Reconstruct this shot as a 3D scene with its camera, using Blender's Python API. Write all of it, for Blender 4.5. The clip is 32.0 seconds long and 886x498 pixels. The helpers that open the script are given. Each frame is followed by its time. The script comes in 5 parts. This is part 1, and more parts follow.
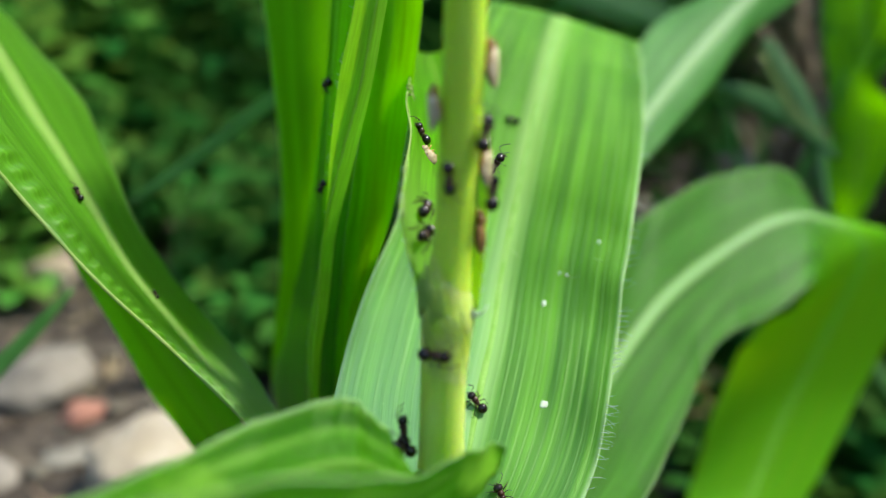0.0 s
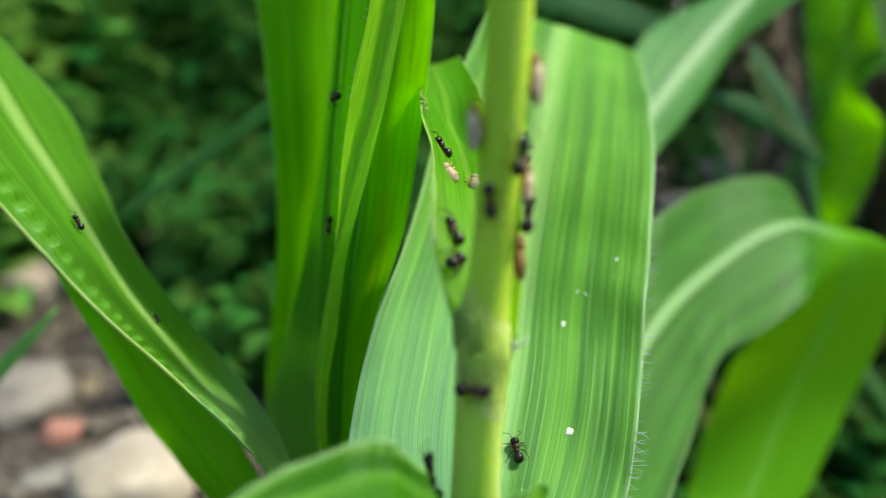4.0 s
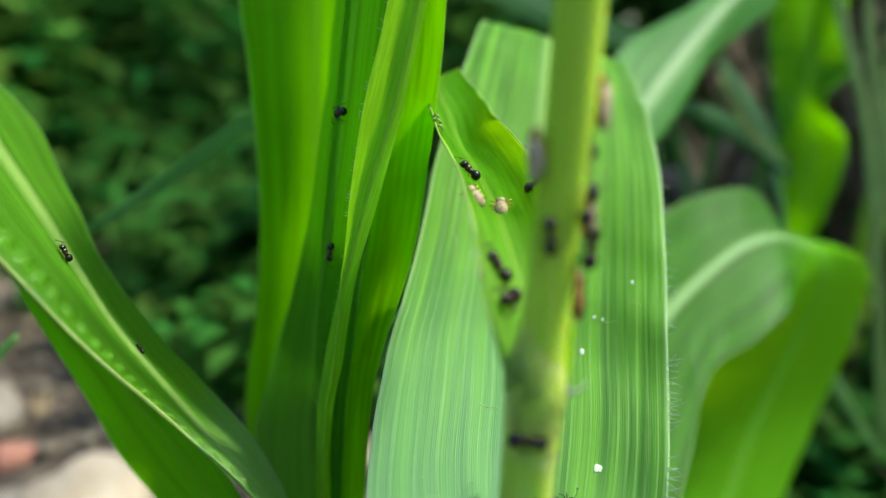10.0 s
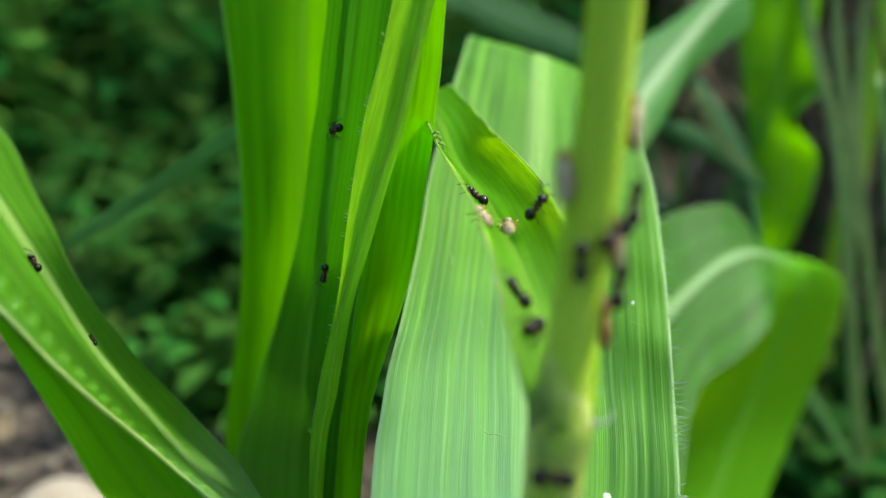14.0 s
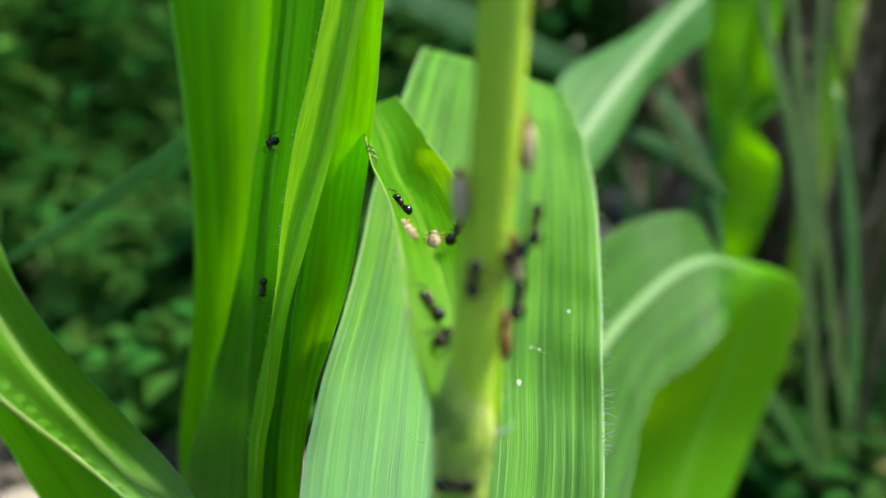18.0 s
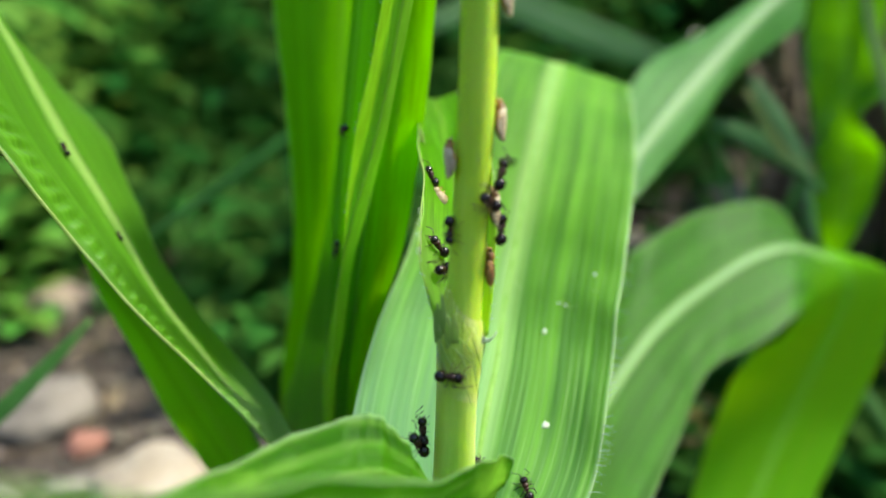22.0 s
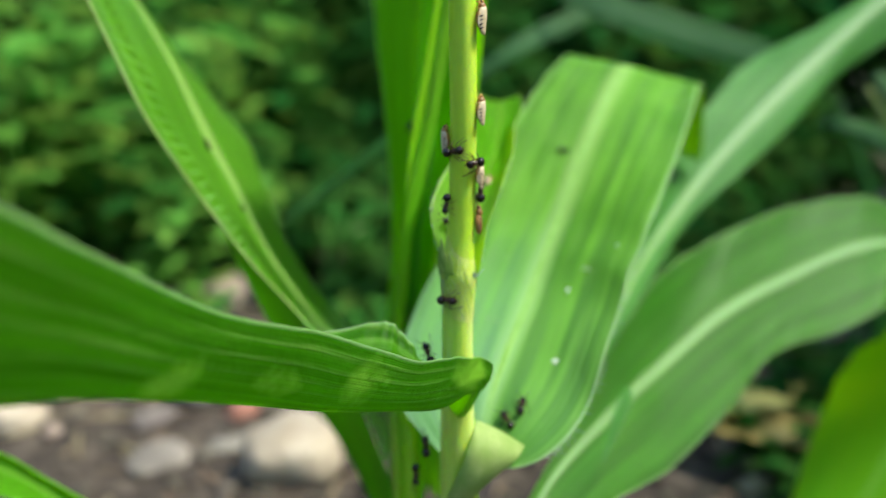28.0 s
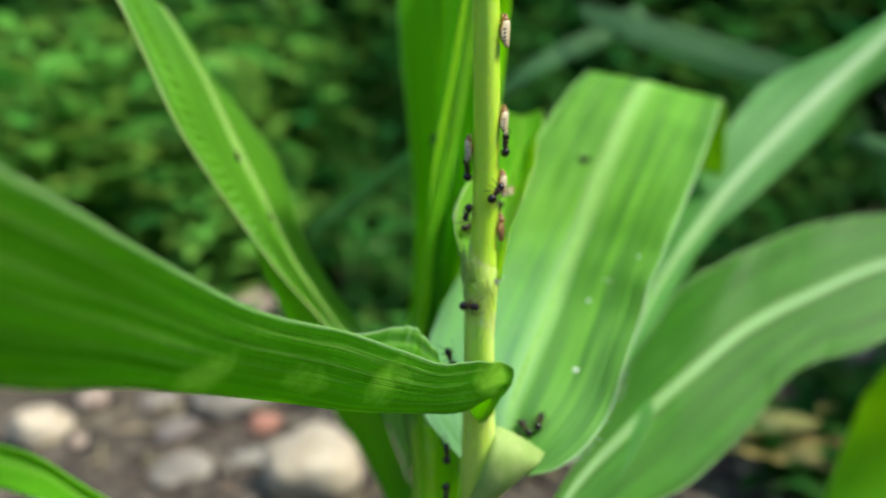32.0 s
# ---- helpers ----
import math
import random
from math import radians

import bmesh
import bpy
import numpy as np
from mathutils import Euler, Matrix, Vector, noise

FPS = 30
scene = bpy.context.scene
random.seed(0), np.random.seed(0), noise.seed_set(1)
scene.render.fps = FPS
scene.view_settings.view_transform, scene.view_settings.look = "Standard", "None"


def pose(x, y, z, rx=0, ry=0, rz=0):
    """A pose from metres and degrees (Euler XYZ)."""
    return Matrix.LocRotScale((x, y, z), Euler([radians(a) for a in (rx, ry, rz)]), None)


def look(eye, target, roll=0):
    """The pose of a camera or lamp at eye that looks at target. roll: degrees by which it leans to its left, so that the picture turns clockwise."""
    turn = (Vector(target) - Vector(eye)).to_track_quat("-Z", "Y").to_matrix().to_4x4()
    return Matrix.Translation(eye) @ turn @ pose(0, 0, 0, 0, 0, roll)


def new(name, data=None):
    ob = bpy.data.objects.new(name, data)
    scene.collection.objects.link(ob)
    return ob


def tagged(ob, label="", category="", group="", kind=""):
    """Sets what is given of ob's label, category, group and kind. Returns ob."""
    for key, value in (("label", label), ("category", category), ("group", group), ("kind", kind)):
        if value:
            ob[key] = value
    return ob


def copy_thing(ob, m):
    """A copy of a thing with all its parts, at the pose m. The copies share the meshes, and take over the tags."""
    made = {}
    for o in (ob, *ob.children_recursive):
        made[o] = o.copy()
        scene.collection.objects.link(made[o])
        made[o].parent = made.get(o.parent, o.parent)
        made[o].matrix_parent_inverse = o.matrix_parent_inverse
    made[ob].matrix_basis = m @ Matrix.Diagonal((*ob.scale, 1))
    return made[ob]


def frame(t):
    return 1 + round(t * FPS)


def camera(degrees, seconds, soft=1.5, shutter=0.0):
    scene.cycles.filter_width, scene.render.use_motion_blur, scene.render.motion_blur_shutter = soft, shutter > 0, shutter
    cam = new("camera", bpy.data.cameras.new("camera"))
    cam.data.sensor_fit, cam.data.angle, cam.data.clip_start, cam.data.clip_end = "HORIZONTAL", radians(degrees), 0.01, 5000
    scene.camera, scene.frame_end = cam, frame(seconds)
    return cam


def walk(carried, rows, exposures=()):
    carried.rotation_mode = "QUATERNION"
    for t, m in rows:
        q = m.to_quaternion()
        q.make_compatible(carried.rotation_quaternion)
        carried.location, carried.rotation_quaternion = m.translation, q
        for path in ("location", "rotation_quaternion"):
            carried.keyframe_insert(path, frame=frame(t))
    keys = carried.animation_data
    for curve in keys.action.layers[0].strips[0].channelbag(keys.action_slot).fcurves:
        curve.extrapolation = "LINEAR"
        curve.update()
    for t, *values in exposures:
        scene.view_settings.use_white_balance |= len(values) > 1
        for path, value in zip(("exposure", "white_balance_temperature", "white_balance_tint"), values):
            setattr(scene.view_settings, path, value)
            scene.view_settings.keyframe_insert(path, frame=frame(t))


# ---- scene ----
# All lengths below are in centimetres and scaled by CM.
CM = 0.008
cam = camera(65.27, 32.0, soft=1.25)
cam.data.dof.use_dof = True
cam.data.dof.focus_distance = 10.2 * CM
cam.data.dof.aperture_fstop = cam.data.lens / (0.32 * CM * 1000)
# seconds, x, y, z in centimetres, yaw, pitch, roll in degrees
PATH = [
    (0, 0.308, 0.269, 24.599, 2.41, -17.50, 0.68),
    (0.5, 0.231, 0.338, 24.557, 2.28, -17.47, 0.71),
    (1, 0.106, 0.417, 24.552, 1.95, -17.43, 0.71),
    (1.5, 0.030, 0.475, 24.579, 1.71, -17.33, 0.66),
    (2, -0.047, 0.563, 24.576, 1.48, -17.30, 0.70),
    (2.5, -0.120, 0.581, 24.582, 1.26, -17.07, 0.68),
    (3, -0.180, 0.601, 24.623, 1.04, -16.97, 0.69),
    (3.5, -0.270, 0.687, 24.645, 0.75, -16.97, 0.71),
    (5.5, -0.587, 1.021, 24.689, -0.43, -16.75, 1.03),
    (6, -0.647, 1.034, 24.706, -0.76, -16.78, 1.09),
    (6.5, -0.645, 1.059, 24.732, -0.90, -16.70, 1.17),
    (7, -0.683, 1.101, 24.742, -1.20, -16.64, 1.35),
    (7.5, -0.733, 1.160, 24.807, -1.47, -16.73, 1.31),
    (8, -0.771, 1.210, 24.864, -1.79, -16.62, 1.43),
    (8.5, -0.770, 1.259, 24.901, -1.93, -16.33, 1.10),
    (9, -0.836, 1.323, 24.858, -2.32, -16.35, 1.32),
    (9.5, -1.053, 1.439, 24.804, -2.96, -16.41, 1.43),
    (10, -1.291, 1.546, 24.733, -3.34, -16.33, 1.55),
    (10.5, -1.490, 1.644, 24.625, -3.63, -16.29, 1.65),
    (11, -1.592, 1.711, 24.535, -3.74, -16.27, 1.59),
    (11.5, -1.672, 1.733, 24.557, -3.93, -16.19, 1.54),
    (12, -1.755, 1.820, 24.555, -4.39, -15.97, 1.99),
    (12.5, -1.802, 1.875, 24.572, -4.87, -15.73, 1.99),
    (13, -1.783, 1.895, 24.626, -5.18, -15.50, 2.00),
    (13.5, -1.753, 1.917, 24.685, -5.53, -15.33, 2.12),
    (14, -1.738, 1.952, 24.729, -5.91, -15.12, 2.10),
    (14.5, -1.737, 2.017, 24.752, -6.30, -14.93, 2.30),
    (16.5, -1.677, 1.965, 24.678, -7.52, -14.39, 2.32),
    (17, -1.489, 1.862, 24.769, -7.53, -14.42, 2.21),
    (17.5, -1.229, 1.782, 24.828, -7.56, -14.45, 2.30),
    (18, -1.046, 1.689, 24.895, -7.54, -14.59, 2.44),
    (18.5, -0.862, 1.498, 24.910, -7.02, -14.59, 2.39),
    (19, -0.634, 1.070, 24.884, -5.35, -14.61, 2.24),
    (19.5, -0.451, 0.559, 24.887, -3.17, -14.96, 1.56),
    (20, -0.204, 0.016, 24.877, -0.37, -14.93, 0.46),
    (20.5, -0.000, -0.319, 24.773, 1.48, -14.97, 0.14),
    (21, 0.022, -0.459, 24.833, 2.17, -15.15, 0.09),
    (21.5, -0.021, -0.540, 24.864, 1.77, -15.05, 0.68),
    (22, 0.110, -0.694, 24.926, 2.04, -14.96, 0.71),
    (22.5, 0.361, -0.876, 25.059, 2.63, -15.08, 0.59),
    (23, 0.658, -1.048, 25.223, 3.20, -15.21, 0.49),
    (23.5, 0.972, -1.169, 25.244, 3.78, -15.30, 0.87),
    (24, 1.287, -1.333, 25.153, 4.70, -15.00, 1.05),
    (24.5, 1.626, -1.641, 25.067, 5.97, -14.75, 0.88),
    (25, 1.962, -2.028, 24.986, 7.98, -14.34, 0.48),
    (25.5, 2.180, -2.478, 24.964, 10.30, -14.29, 0.15),
    (27.5, 2.743, -3.524, 24.975, 14.47, -14.09, -1.18),
    (28, 2.814, -3.618, 24.841, 14.93, -14.02, -1.55),
    (28.5, 2.820, -3.638, 24.738, 15.06, -13.92, -1.27),
    (29, 2.866, -3.775, 24.610, 15.97, -13.50, -1.71),
    (29.5, 2.827, -3.869, 24.696, 16.03, -13.32, -1.14),
    (30, 2.897, -3.801, 24.662, 16.36, -13.17, -1.76),
    (30.5, 2.962, -3.774, 24.705, 16.51, -12.89, -1.82),
    (31, 2.962, -3.859, 24.724, 16.59, -12.63, -1.70),
    (31.5, 2.918, -3.884, 24.705, 16.64, -12.55, -1.47),
    (32, 2.857, -3.938, 24.690, 16.65, -12.37, -1.47),
]
walk(cam, [(t, pose(x * CM, y * CM, z * CM, 90 + pitch, 0, yaw) @ pose(0, 0, 0, 0, 0, roll)) for t, x, y, z, yaw, pitch, roll in PATH],
     exposures=[(0.0, 1.44, 6650, 5), (14.0, 1.46, 6650, 5), (18.5, 1.54, 6750, 6), (25.0, 1.56, 6850, 7), (28.5, 1.46, 6650, 5), (32.0, 1.46, 6650, 5)])

# ---- light: open sky, sun behind the plants ----
world = bpy.data.worlds.new("sky")
scene.world = world
world.use_nodes = True
SUN_ELEVATION, SUN_AZIMUTH = 58.0, 78.0   # azimuth from +y towards +x
sky = world.node_tree.nodes.new("ShaderNodeTexSky")
sky.sky_type, sky.sun_disc = "NISHITA", False
sky.sun_elevation, sky.sun_rotation = radians(SUN_ELEVATION), radians(SUN_AZIMUTH)
background = world.node_tree.nodes["Background"]
background.inputs["Strength"].default_value = 0.15
world.node_tree.links.new(sky.outputs[0], background.inputs["Color"])
sun = new("sun", bpy.data.lights.new("sun", "SUN"))
sun.data.energy, sun.data.angle, sun.data.color = 2.5, radians(6.0), (1.0, 0.95, 0.86)
a, e = radians(SUN_AZIMUTH), radians(SUN_ELEVATION)
sun.matrix_world = look((math.sin(a) * math.cos(e) * 5, math.cos(a) * math.cos(e) * 5, math.sin(e) * 5), (0, 0, 0))

# ---- materials ----
def node(nt, kind, **sets):
    n = nt.nodes.new("ShaderNode" + kind)
    for key, value in sets.items():
        n.inputs[key[2:].replace("_", " ")].default_value = value
    return n


def ramp(nt, source, stops):
    r = nt.nodes.new("ShaderNodeValToRGB")
    while len(r.color_ramp.elements) < len(stops):
        r.color_ramp.elements.new(0.5)
    for el, (pos, col) in zip(r.color_ramp.elements, stops):
        el.position, el.color = pos, (*col, 1)
    nt.links.new(source, r.inputs[0])
    return r


def blend(nt, factor, a, b, mode="MIX"):
    m = nt.nodes.new("ShaderNodeMix")
    m.data_type, m.blend_type = "RGBA", mode
    for slot, value in ((0, factor), (6, a), (7, b)):
        if isinstance(value, (int, float)):
            m.inputs[slot].default_value = value
        elif isinstance(value, tuple):
            m.inputs[slot].default_value = (*value, 1)
        else:
            nt.links.new(value, m.inputs[slot])
    return m.outputs[2]


def math_node(nt, op, a, b=0.0, c=0.0):
    m = nt.nodes.new("ShaderNodeMath")
    m.operation = op
    for slot, value in enumerate((a, b, c)):
        if isinstance(value, (int, float)):
            m.inputs[slot].default_value = value
        else:
            nt.links.new(value, m.inputs[slot])
    return m.outputs[0]


def fresh(name):
    m = bpy.data.materials.new(name)
    m.use_nodes = True
    nt = m.node_tree
    return m, nt, nt.nodes["Principled BSDF"], nt.nodes["Material Output"]


def leaf_material(name, dark, light, through_colour, rib, see=0.55, rough=0.5, veins=34.0, gloss=0.25, bands=9.0, lines=0.16, rib_wide=0.06, rib_mix=0.6, margin=(0.55, 0.7, 0.42), threads=0.25, blotch=0.0, crinkle=0.0, tip=None, foot=None, streaky=0.45):
    """A maize blade: parallel veins along the blade, a pale midrib, a pale margin, light that shines through."""
    m, nt, bsdf, out = fresh(name)
    uv = node(nt, "UVMap")
    sep = node(nt, "SeparateXYZ")
    nt.links.new(uv.outputs[0], sep.inputs[0])
    u, v = sep.outputs[0], sep.outputs[1]          # u across 0..1 with the midrib at 0.5, v along, in blade widths
    # long streaks
    comb = node(nt, "CombineXYZ")
    nt.links.new(math_node(nt, "MULTIPLY", u, veins), comb.inputs[0])
    nt.links.new(math_node(nt, "MULTIPLY", v, 0.55), comb.inputs[1])
    streak = node(nt, "TexNoise", i_Scale=1.6, i_Detail=3.0, i_Roughness=0.6)
    nt.links.new(comb.outputs[0], streak.inputs["Vector"])
    fine = node(nt, "CombineXYZ")
    nt.links.new(math_node(nt, "MULTIPLY", u, veins * 5), fine.inputs[0])
    nt.links.new(math_node(nt, "MULTIPLY", v, 1.3), fine.inputs[1])
    thread = node(nt, "TexNoise", i_Scale=1.5, i_Detail=1.0)
    nt.links.new(fine.outputs[0], thread.inputs["Vector"])
    # regular veins
    wave = math_node(nt, "SINE", math_node(nt, "MULTIPLY_ADD", streak.outputs[0], 5.0, math_node(nt, "MULTIPLY", u, veins * 6.2832)))
    vein = math_node(nt, "POWER", math_node(nt, "MULTIPLY_ADD", wave, 0.5, 0.5), 4.0)
    coord = node(nt, "TexCoord")
    patch = node(nt, "TexNoise", i_Scale=55.0, i_Detail=3.0)
    nt.links.new(coord.outputs["Object"], patch.inputs["Vector"])
    wide = node(nt, "CombineXYZ")
    nt.links.new(math_node(nt, "MULTIPLY", u, bands), wide.inputs[0])
    nt.links.new(math_node(nt, "MULTIPLY", v, 0.35), wide.inputs[1])
    band = node(nt, "TexNoise", i_Scale=1.5, i_Detail=2.0)
    nt.links.new(wide.outputs[0], band.inputs["Vector"])
    tone = math_node(nt, "MULTIPLY_ADD", band.outputs[0], 1 - streaky, math_node(nt, "MULTIPLY", streak.outputs[0], streaky))
    base = ramp(nt, tone, [(0.38, dark), (0.62, light)]).outputs[0]
    broken = ramp(nt, thread.outputs[0], [(0.35, (0, 0, 0)), (0.62, (1, 1, 1))]).outputs[0]
    base = blend(nt, math_node(nt, "MULTIPLY", math_node(nt, "MULTIPLY", vein, broken), lines), base, rib)
    base = blend(nt, math_node(nt, "MULTIPLY", ramp(nt, thread.outputs[0], [(0.5, (0, 0, 0)), (0.72, (1, 1, 1))]).outputs[0], threads), base, rib)
    base = blend(nt, ramp(nt, patch.outputs[0], [(0.38, (0, 0, 0)), (0.62, (0.35, 0.35, 0.35))]).outputs[0], base, dark)
    off = math_node(nt, "ABSOLUTE", math_node(nt, "SUBTRACT", u, 0.5))
    mid = ramp(nt, off, [(rib_wide * 0.2, (1, 1, 1)), (rib_wide, (0, 0, 0))]).outputs[0]
    base = blend(nt, math_node(nt, "MULTIPLY", mid, rib_mix), base, rib)
    rim = ramp(nt, off, [(0.482, (0, 0, 0)), (0.498, (1, 1, 1))]).outputs[0]
    base = blend(nt, math_node(nt, "MULTIPLY", rim, 0.5), base, margin)
    # small pale flecks
    fleck = node(nt, "TexVoronoi", i_Scale=420.0)
    nt.links.new(coord.outputs["Object"], fleck.inputs["Vector"])
    dots = ramp(nt, fleck.outputs["Distance"], [(0.05, (1, 1, 1)), (0.10, (0, 0, 0))]).outputs[0]
    some = ramp(nt, patch.outputs[0], [(0.55, (0, 0, 0)), (0.6, (1, 1, 1))]).outputs[0]
    base = blend(nt, math_node(nt, "MULTIPLY", math_node(nt, "MULTIPLY", dots, some), 0.5), base, rib)
    spots = 0.0
    if foot:                                       # pale waxy blade foot; on the broad leaf also painted blue-green shade
        wax_shade = math_node(nt, "MULTIPLY_ADD", band.outputs[0], 0.5 * foot[1], math_node(nt, "SUBTRACT", v, 0.25 * foot[1]))
        wax_shade = math_node(nt, "DIVIDE", math_node(nt, "SUBTRACT", foot[1], wax_shade), foot[1] - foot[0])
        wax_shade = math_node(nt, "MULTIPLY", ramp(nt, wax_shade, [(0.0, (0, 0, 0)), (1.0, (1, 1, 1))]).outputs[0], foot[3])
        if len(foot) > 4:                          # painted sky-lit shade: full tint on one half, a quarter on the other
            wax_shade = math_node(nt, "MULTIPLY", wax_shade, ramp(nt, u, [(foot[4] - 0.06, (1, 1, 1)), (foot[4] + 0.06, (0.25, 0.25, 0.25))]).outputs[0])
        base = blend(nt, wax_shade, base, foot[2])
    if tip:                                        # sun through the bent-over end, painted as a yellower green
        sunlit_end = math_node(nt, "MULTIPLY_ADD", streak.outputs[0], 0.3, math_node(nt, "SUBTRACT", v, 0.15))
        low = math_node(nt, "DIVIDE", math_node(nt, "SUBTRACT", sunlit_end, tip[0]), tip[1] - tip[0])
        sunlit_end = ramp(nt, low, [(0.0, (0, 0, 0)), (1.0, (1, 1, 1))]).outputs[0]
        base = blend(nt, math_node(nt, "MULTIPLY", sunlit_end, 0.8), base, (0.19, 0.52, 0.012))
    if blotch:
        cells = node(nt, "TexVoronoi", i_Scale=75.0)
        warp = node(nt, "TexNoise", i_Scale=260.0, i_Detail=2.0)
        nt.links.new(coord.outputs["Object"], cells.inputs["Vector"])
        nt.links.new(coord.outputs["Object"], warp.inputs["Vector"])
        uneven = math_node(nt, "MULTIPLY_ADD", warp.outputs[0], 0.35, math_node(nt, "SUBTRACT", cells.outputs["Distance"], 0.175))
        spots = math_node(nt, "MULTIPLY", ramp(nt, uneven, [(0.17, (1, 1, 1)), (0.30, (0, 0, 0))]).outputs[0], blotch)
        base = blend(nt, spots, base, (0.26, 0.50, 0.05))
    nt.links.new(base, bsdf.inputs["Base Color"])
    bsdf.inputs["Roughness"].default_value = rough
    bsdf.inputs["Specular IOR Level"].default_value = gloss
    nt.links.new(math_node(nt, "MULTIPLY_ADD", streak.outputs[0], 0.25, rough - 0.12), bsdf.inputs["Roughness"])
    height = math_node(nt, "ADD", math_node(nt, "MULTIPLY", vein, 0.25), math_node(nt, "ADD", thread.outputs[0], math_node(nt, "MULTIPLY", mid, 1.5)))
    if crinkle:
        rumple = node(nt, "TexNoise", i_Scale=300.0, i_Detail=3.0)
        nt.links.new(coord.outputs["Object"], rumple.inputs["Vector"])
        height = math_node(nt, "MULTIPLY_ADD", rumple.outputs[0], crinkle, height)
    bump = node(nt, "Bump", i_Strength=0.35, i_Distance=0.00025)
    nt.links.new(height, bump.inputs["Height"])
    nt.links.new(bump.outputs[0], bsdf.inputs["Normal"])
    trans = node(nt, "BsdfTranslucent")
    shine = blend(nt, ramp(nt, tone, [(0.36, (1, 1, 1)), (0.6, (0, 0, 0))]).outputs[0], through_colour, tuple(0.74 * c for c in through_colour))
    shine = blend(nt, math_node(nt, "MULTIPLY", mid, 0.5), shine, tuple(0.7 * c for c in through_colour))
    # painted sunlight again: the end's shine-through colour is brightened too
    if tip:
        shine = blend(nt, math_node(nt, "MULTIPLY", sunlit_end, 0.9), shine, blend(nt, ramp(nt, tone, [(0.40, (0, 0, 0)), (0.6, (1, 1, 1))]).outputs[0], (0.60, 1.0, 0.018), (0.82, 1.0, 0.022)))
    if blotch:
        shine = blend(nt, spots, shine, (0.72, 1.0, 0.22))
    nt.links.new(shine, trans.inputs["Color"])
    nt.links.new(bump.outputs[0], trans.inputs["Normal"])
    mix = node(nt, "MixShader")
    mix.inputs[0].default_value = see
    nt.links.new(bsdf.outputs[0], mix.inputs[1])
    nt.links.new(trans.outputs[0], mix.inputs[2])
    nt.links.new(mix.outputs[0], out.inputs["Surface"])
    return m


def plain(name, colours, rough=0.6, gloss=0.4, scale=300.0, bump=0.3, depth=0.0004, see=0.0, detail=4.0, stretch=(1, 1, 1), metal=0.0, random_shift=0.0, coat=0.0, depth_glow=0.0):
    """Noise between colours at two scales, with relief."""
    m, nt, bsdf, out = fresh(name)
    coord = node(nt, "TexCoord")
    mp = node(nt, "Mapping")
    mp.inputs["Scale"].default_value = stretch
    nt.links.new(coord.outputs["Object"], mp.inputs[0])
    big = node(nt, "TexNoise", i_Scale=scale, i_Detail=detail)
    small = node(nt, "TexNoise", i_Scale=scale * 7, i_Detail=2.0)
    for n in (big, small):
        nt.links.new(mp.outputs[0], n.inputs["Vector"])
    k = len(colours)
    base = ramp(nt, big.outputs[0], [(0.3 + 0.4 * i / max(1, k - 1), c) for i, c in enumerate(colours)]).outputs[0]
    base = blend(nt, ramp(nt, small.outputs[0], [(0.4, (0, 0, 0)), (0.75, (0.5, 0.5, 0.5))]).outputs[0], base, colours[0])
    if random_shift:
        info = node(nt, "ObjectInfo") if random_shift > 0 else node(nt, "NewGeometry")
        source = info.outputs["Random"] if random_shift > 0 else info.outputs["Random Per Island"]
        hsv = node(nt, "HueSaturation")
        nt.links.new(math_node(nt, "MULTIPLY_ADD", source, abs(random_shift), 1 - abs(random_shift) / 2), hsv.inputs["Value"])
        nt.links.new(math_node(nt, "MULTIPLY_ADD", source, 0.06, 0.47), hsv.inputs["Hue"])
        nt.links.new(base, hsv.inputs["Color"])
        base = hsv.outputs[0]
    nt.links.new(base, bsdf.inputs["Base Color"])
    bsdf.inputs["Roughness"].default_value = rough
    bsdf.inputs["Metallic"].default_value = metal
    bsdf.inputs["Specular IOR Level"].default_value = gloss
    bsdf.inputs["Coat Weight"].default_value = coat
    bsdf.inputs["Subsurface Weight"].default_value = 1.0 if depth_glow else 0.0
    bsdf.inputs["Subsurface Radius"].default_value = (0.7, 1.0, 0.15)
    bsdf.inputs["Subsurface Scale"].default_value = max(depth_glow, 1e-5)
    b = node(nt, "Bump", i_Strength=bump, i_Distance=depth)
    nt.links.new(math_node(nt, "ADD", big.outputs[0], math_node(nt, "MULTIPLY", small.outputs[0], 0.4)), b.inputs["Height"])
    nt.links.new(b.outputs[0], bsdf.inputs["Normal"])
    if see:
        trans = node(nt, "BsdfTranslucent")
        nt.links.new(base, trans.inputs["Color"])
        mix = node(nt, "MixShader")
        mix.inputs[0].default_value = see
        nt.links.new(bsdf.outputs[0], mix.inputs[1])
        nt.links.new(trans.outputs[0], mix.inputs[2])
        nt.links.new(mix.outputs[0], out.inputs["Surface"])
    return m


BLADE = leaf_material("blade_green", (0.062, 0.25, 0.007), (0.145, 0.44, 0.016), (0.58, 1.0, 0.03), (0.34, 0.58, 0.10), see=0.62, gloss=0.12, lines=0.16, threads=0.16)
BLADE_SPOT = leaf_material("blade_green_blotched", (0.028, 0.125, 0.004), (0.070, 0.23, 0.009), (0.44, 0.86, 0.02), (0.34, 0.55, 0.12), see=0.6, gloss=0.12, veins=13.0, lines=0.60, threads=0.12, rib_mix=0.3, blotch=0.9, crinkle=6.0)
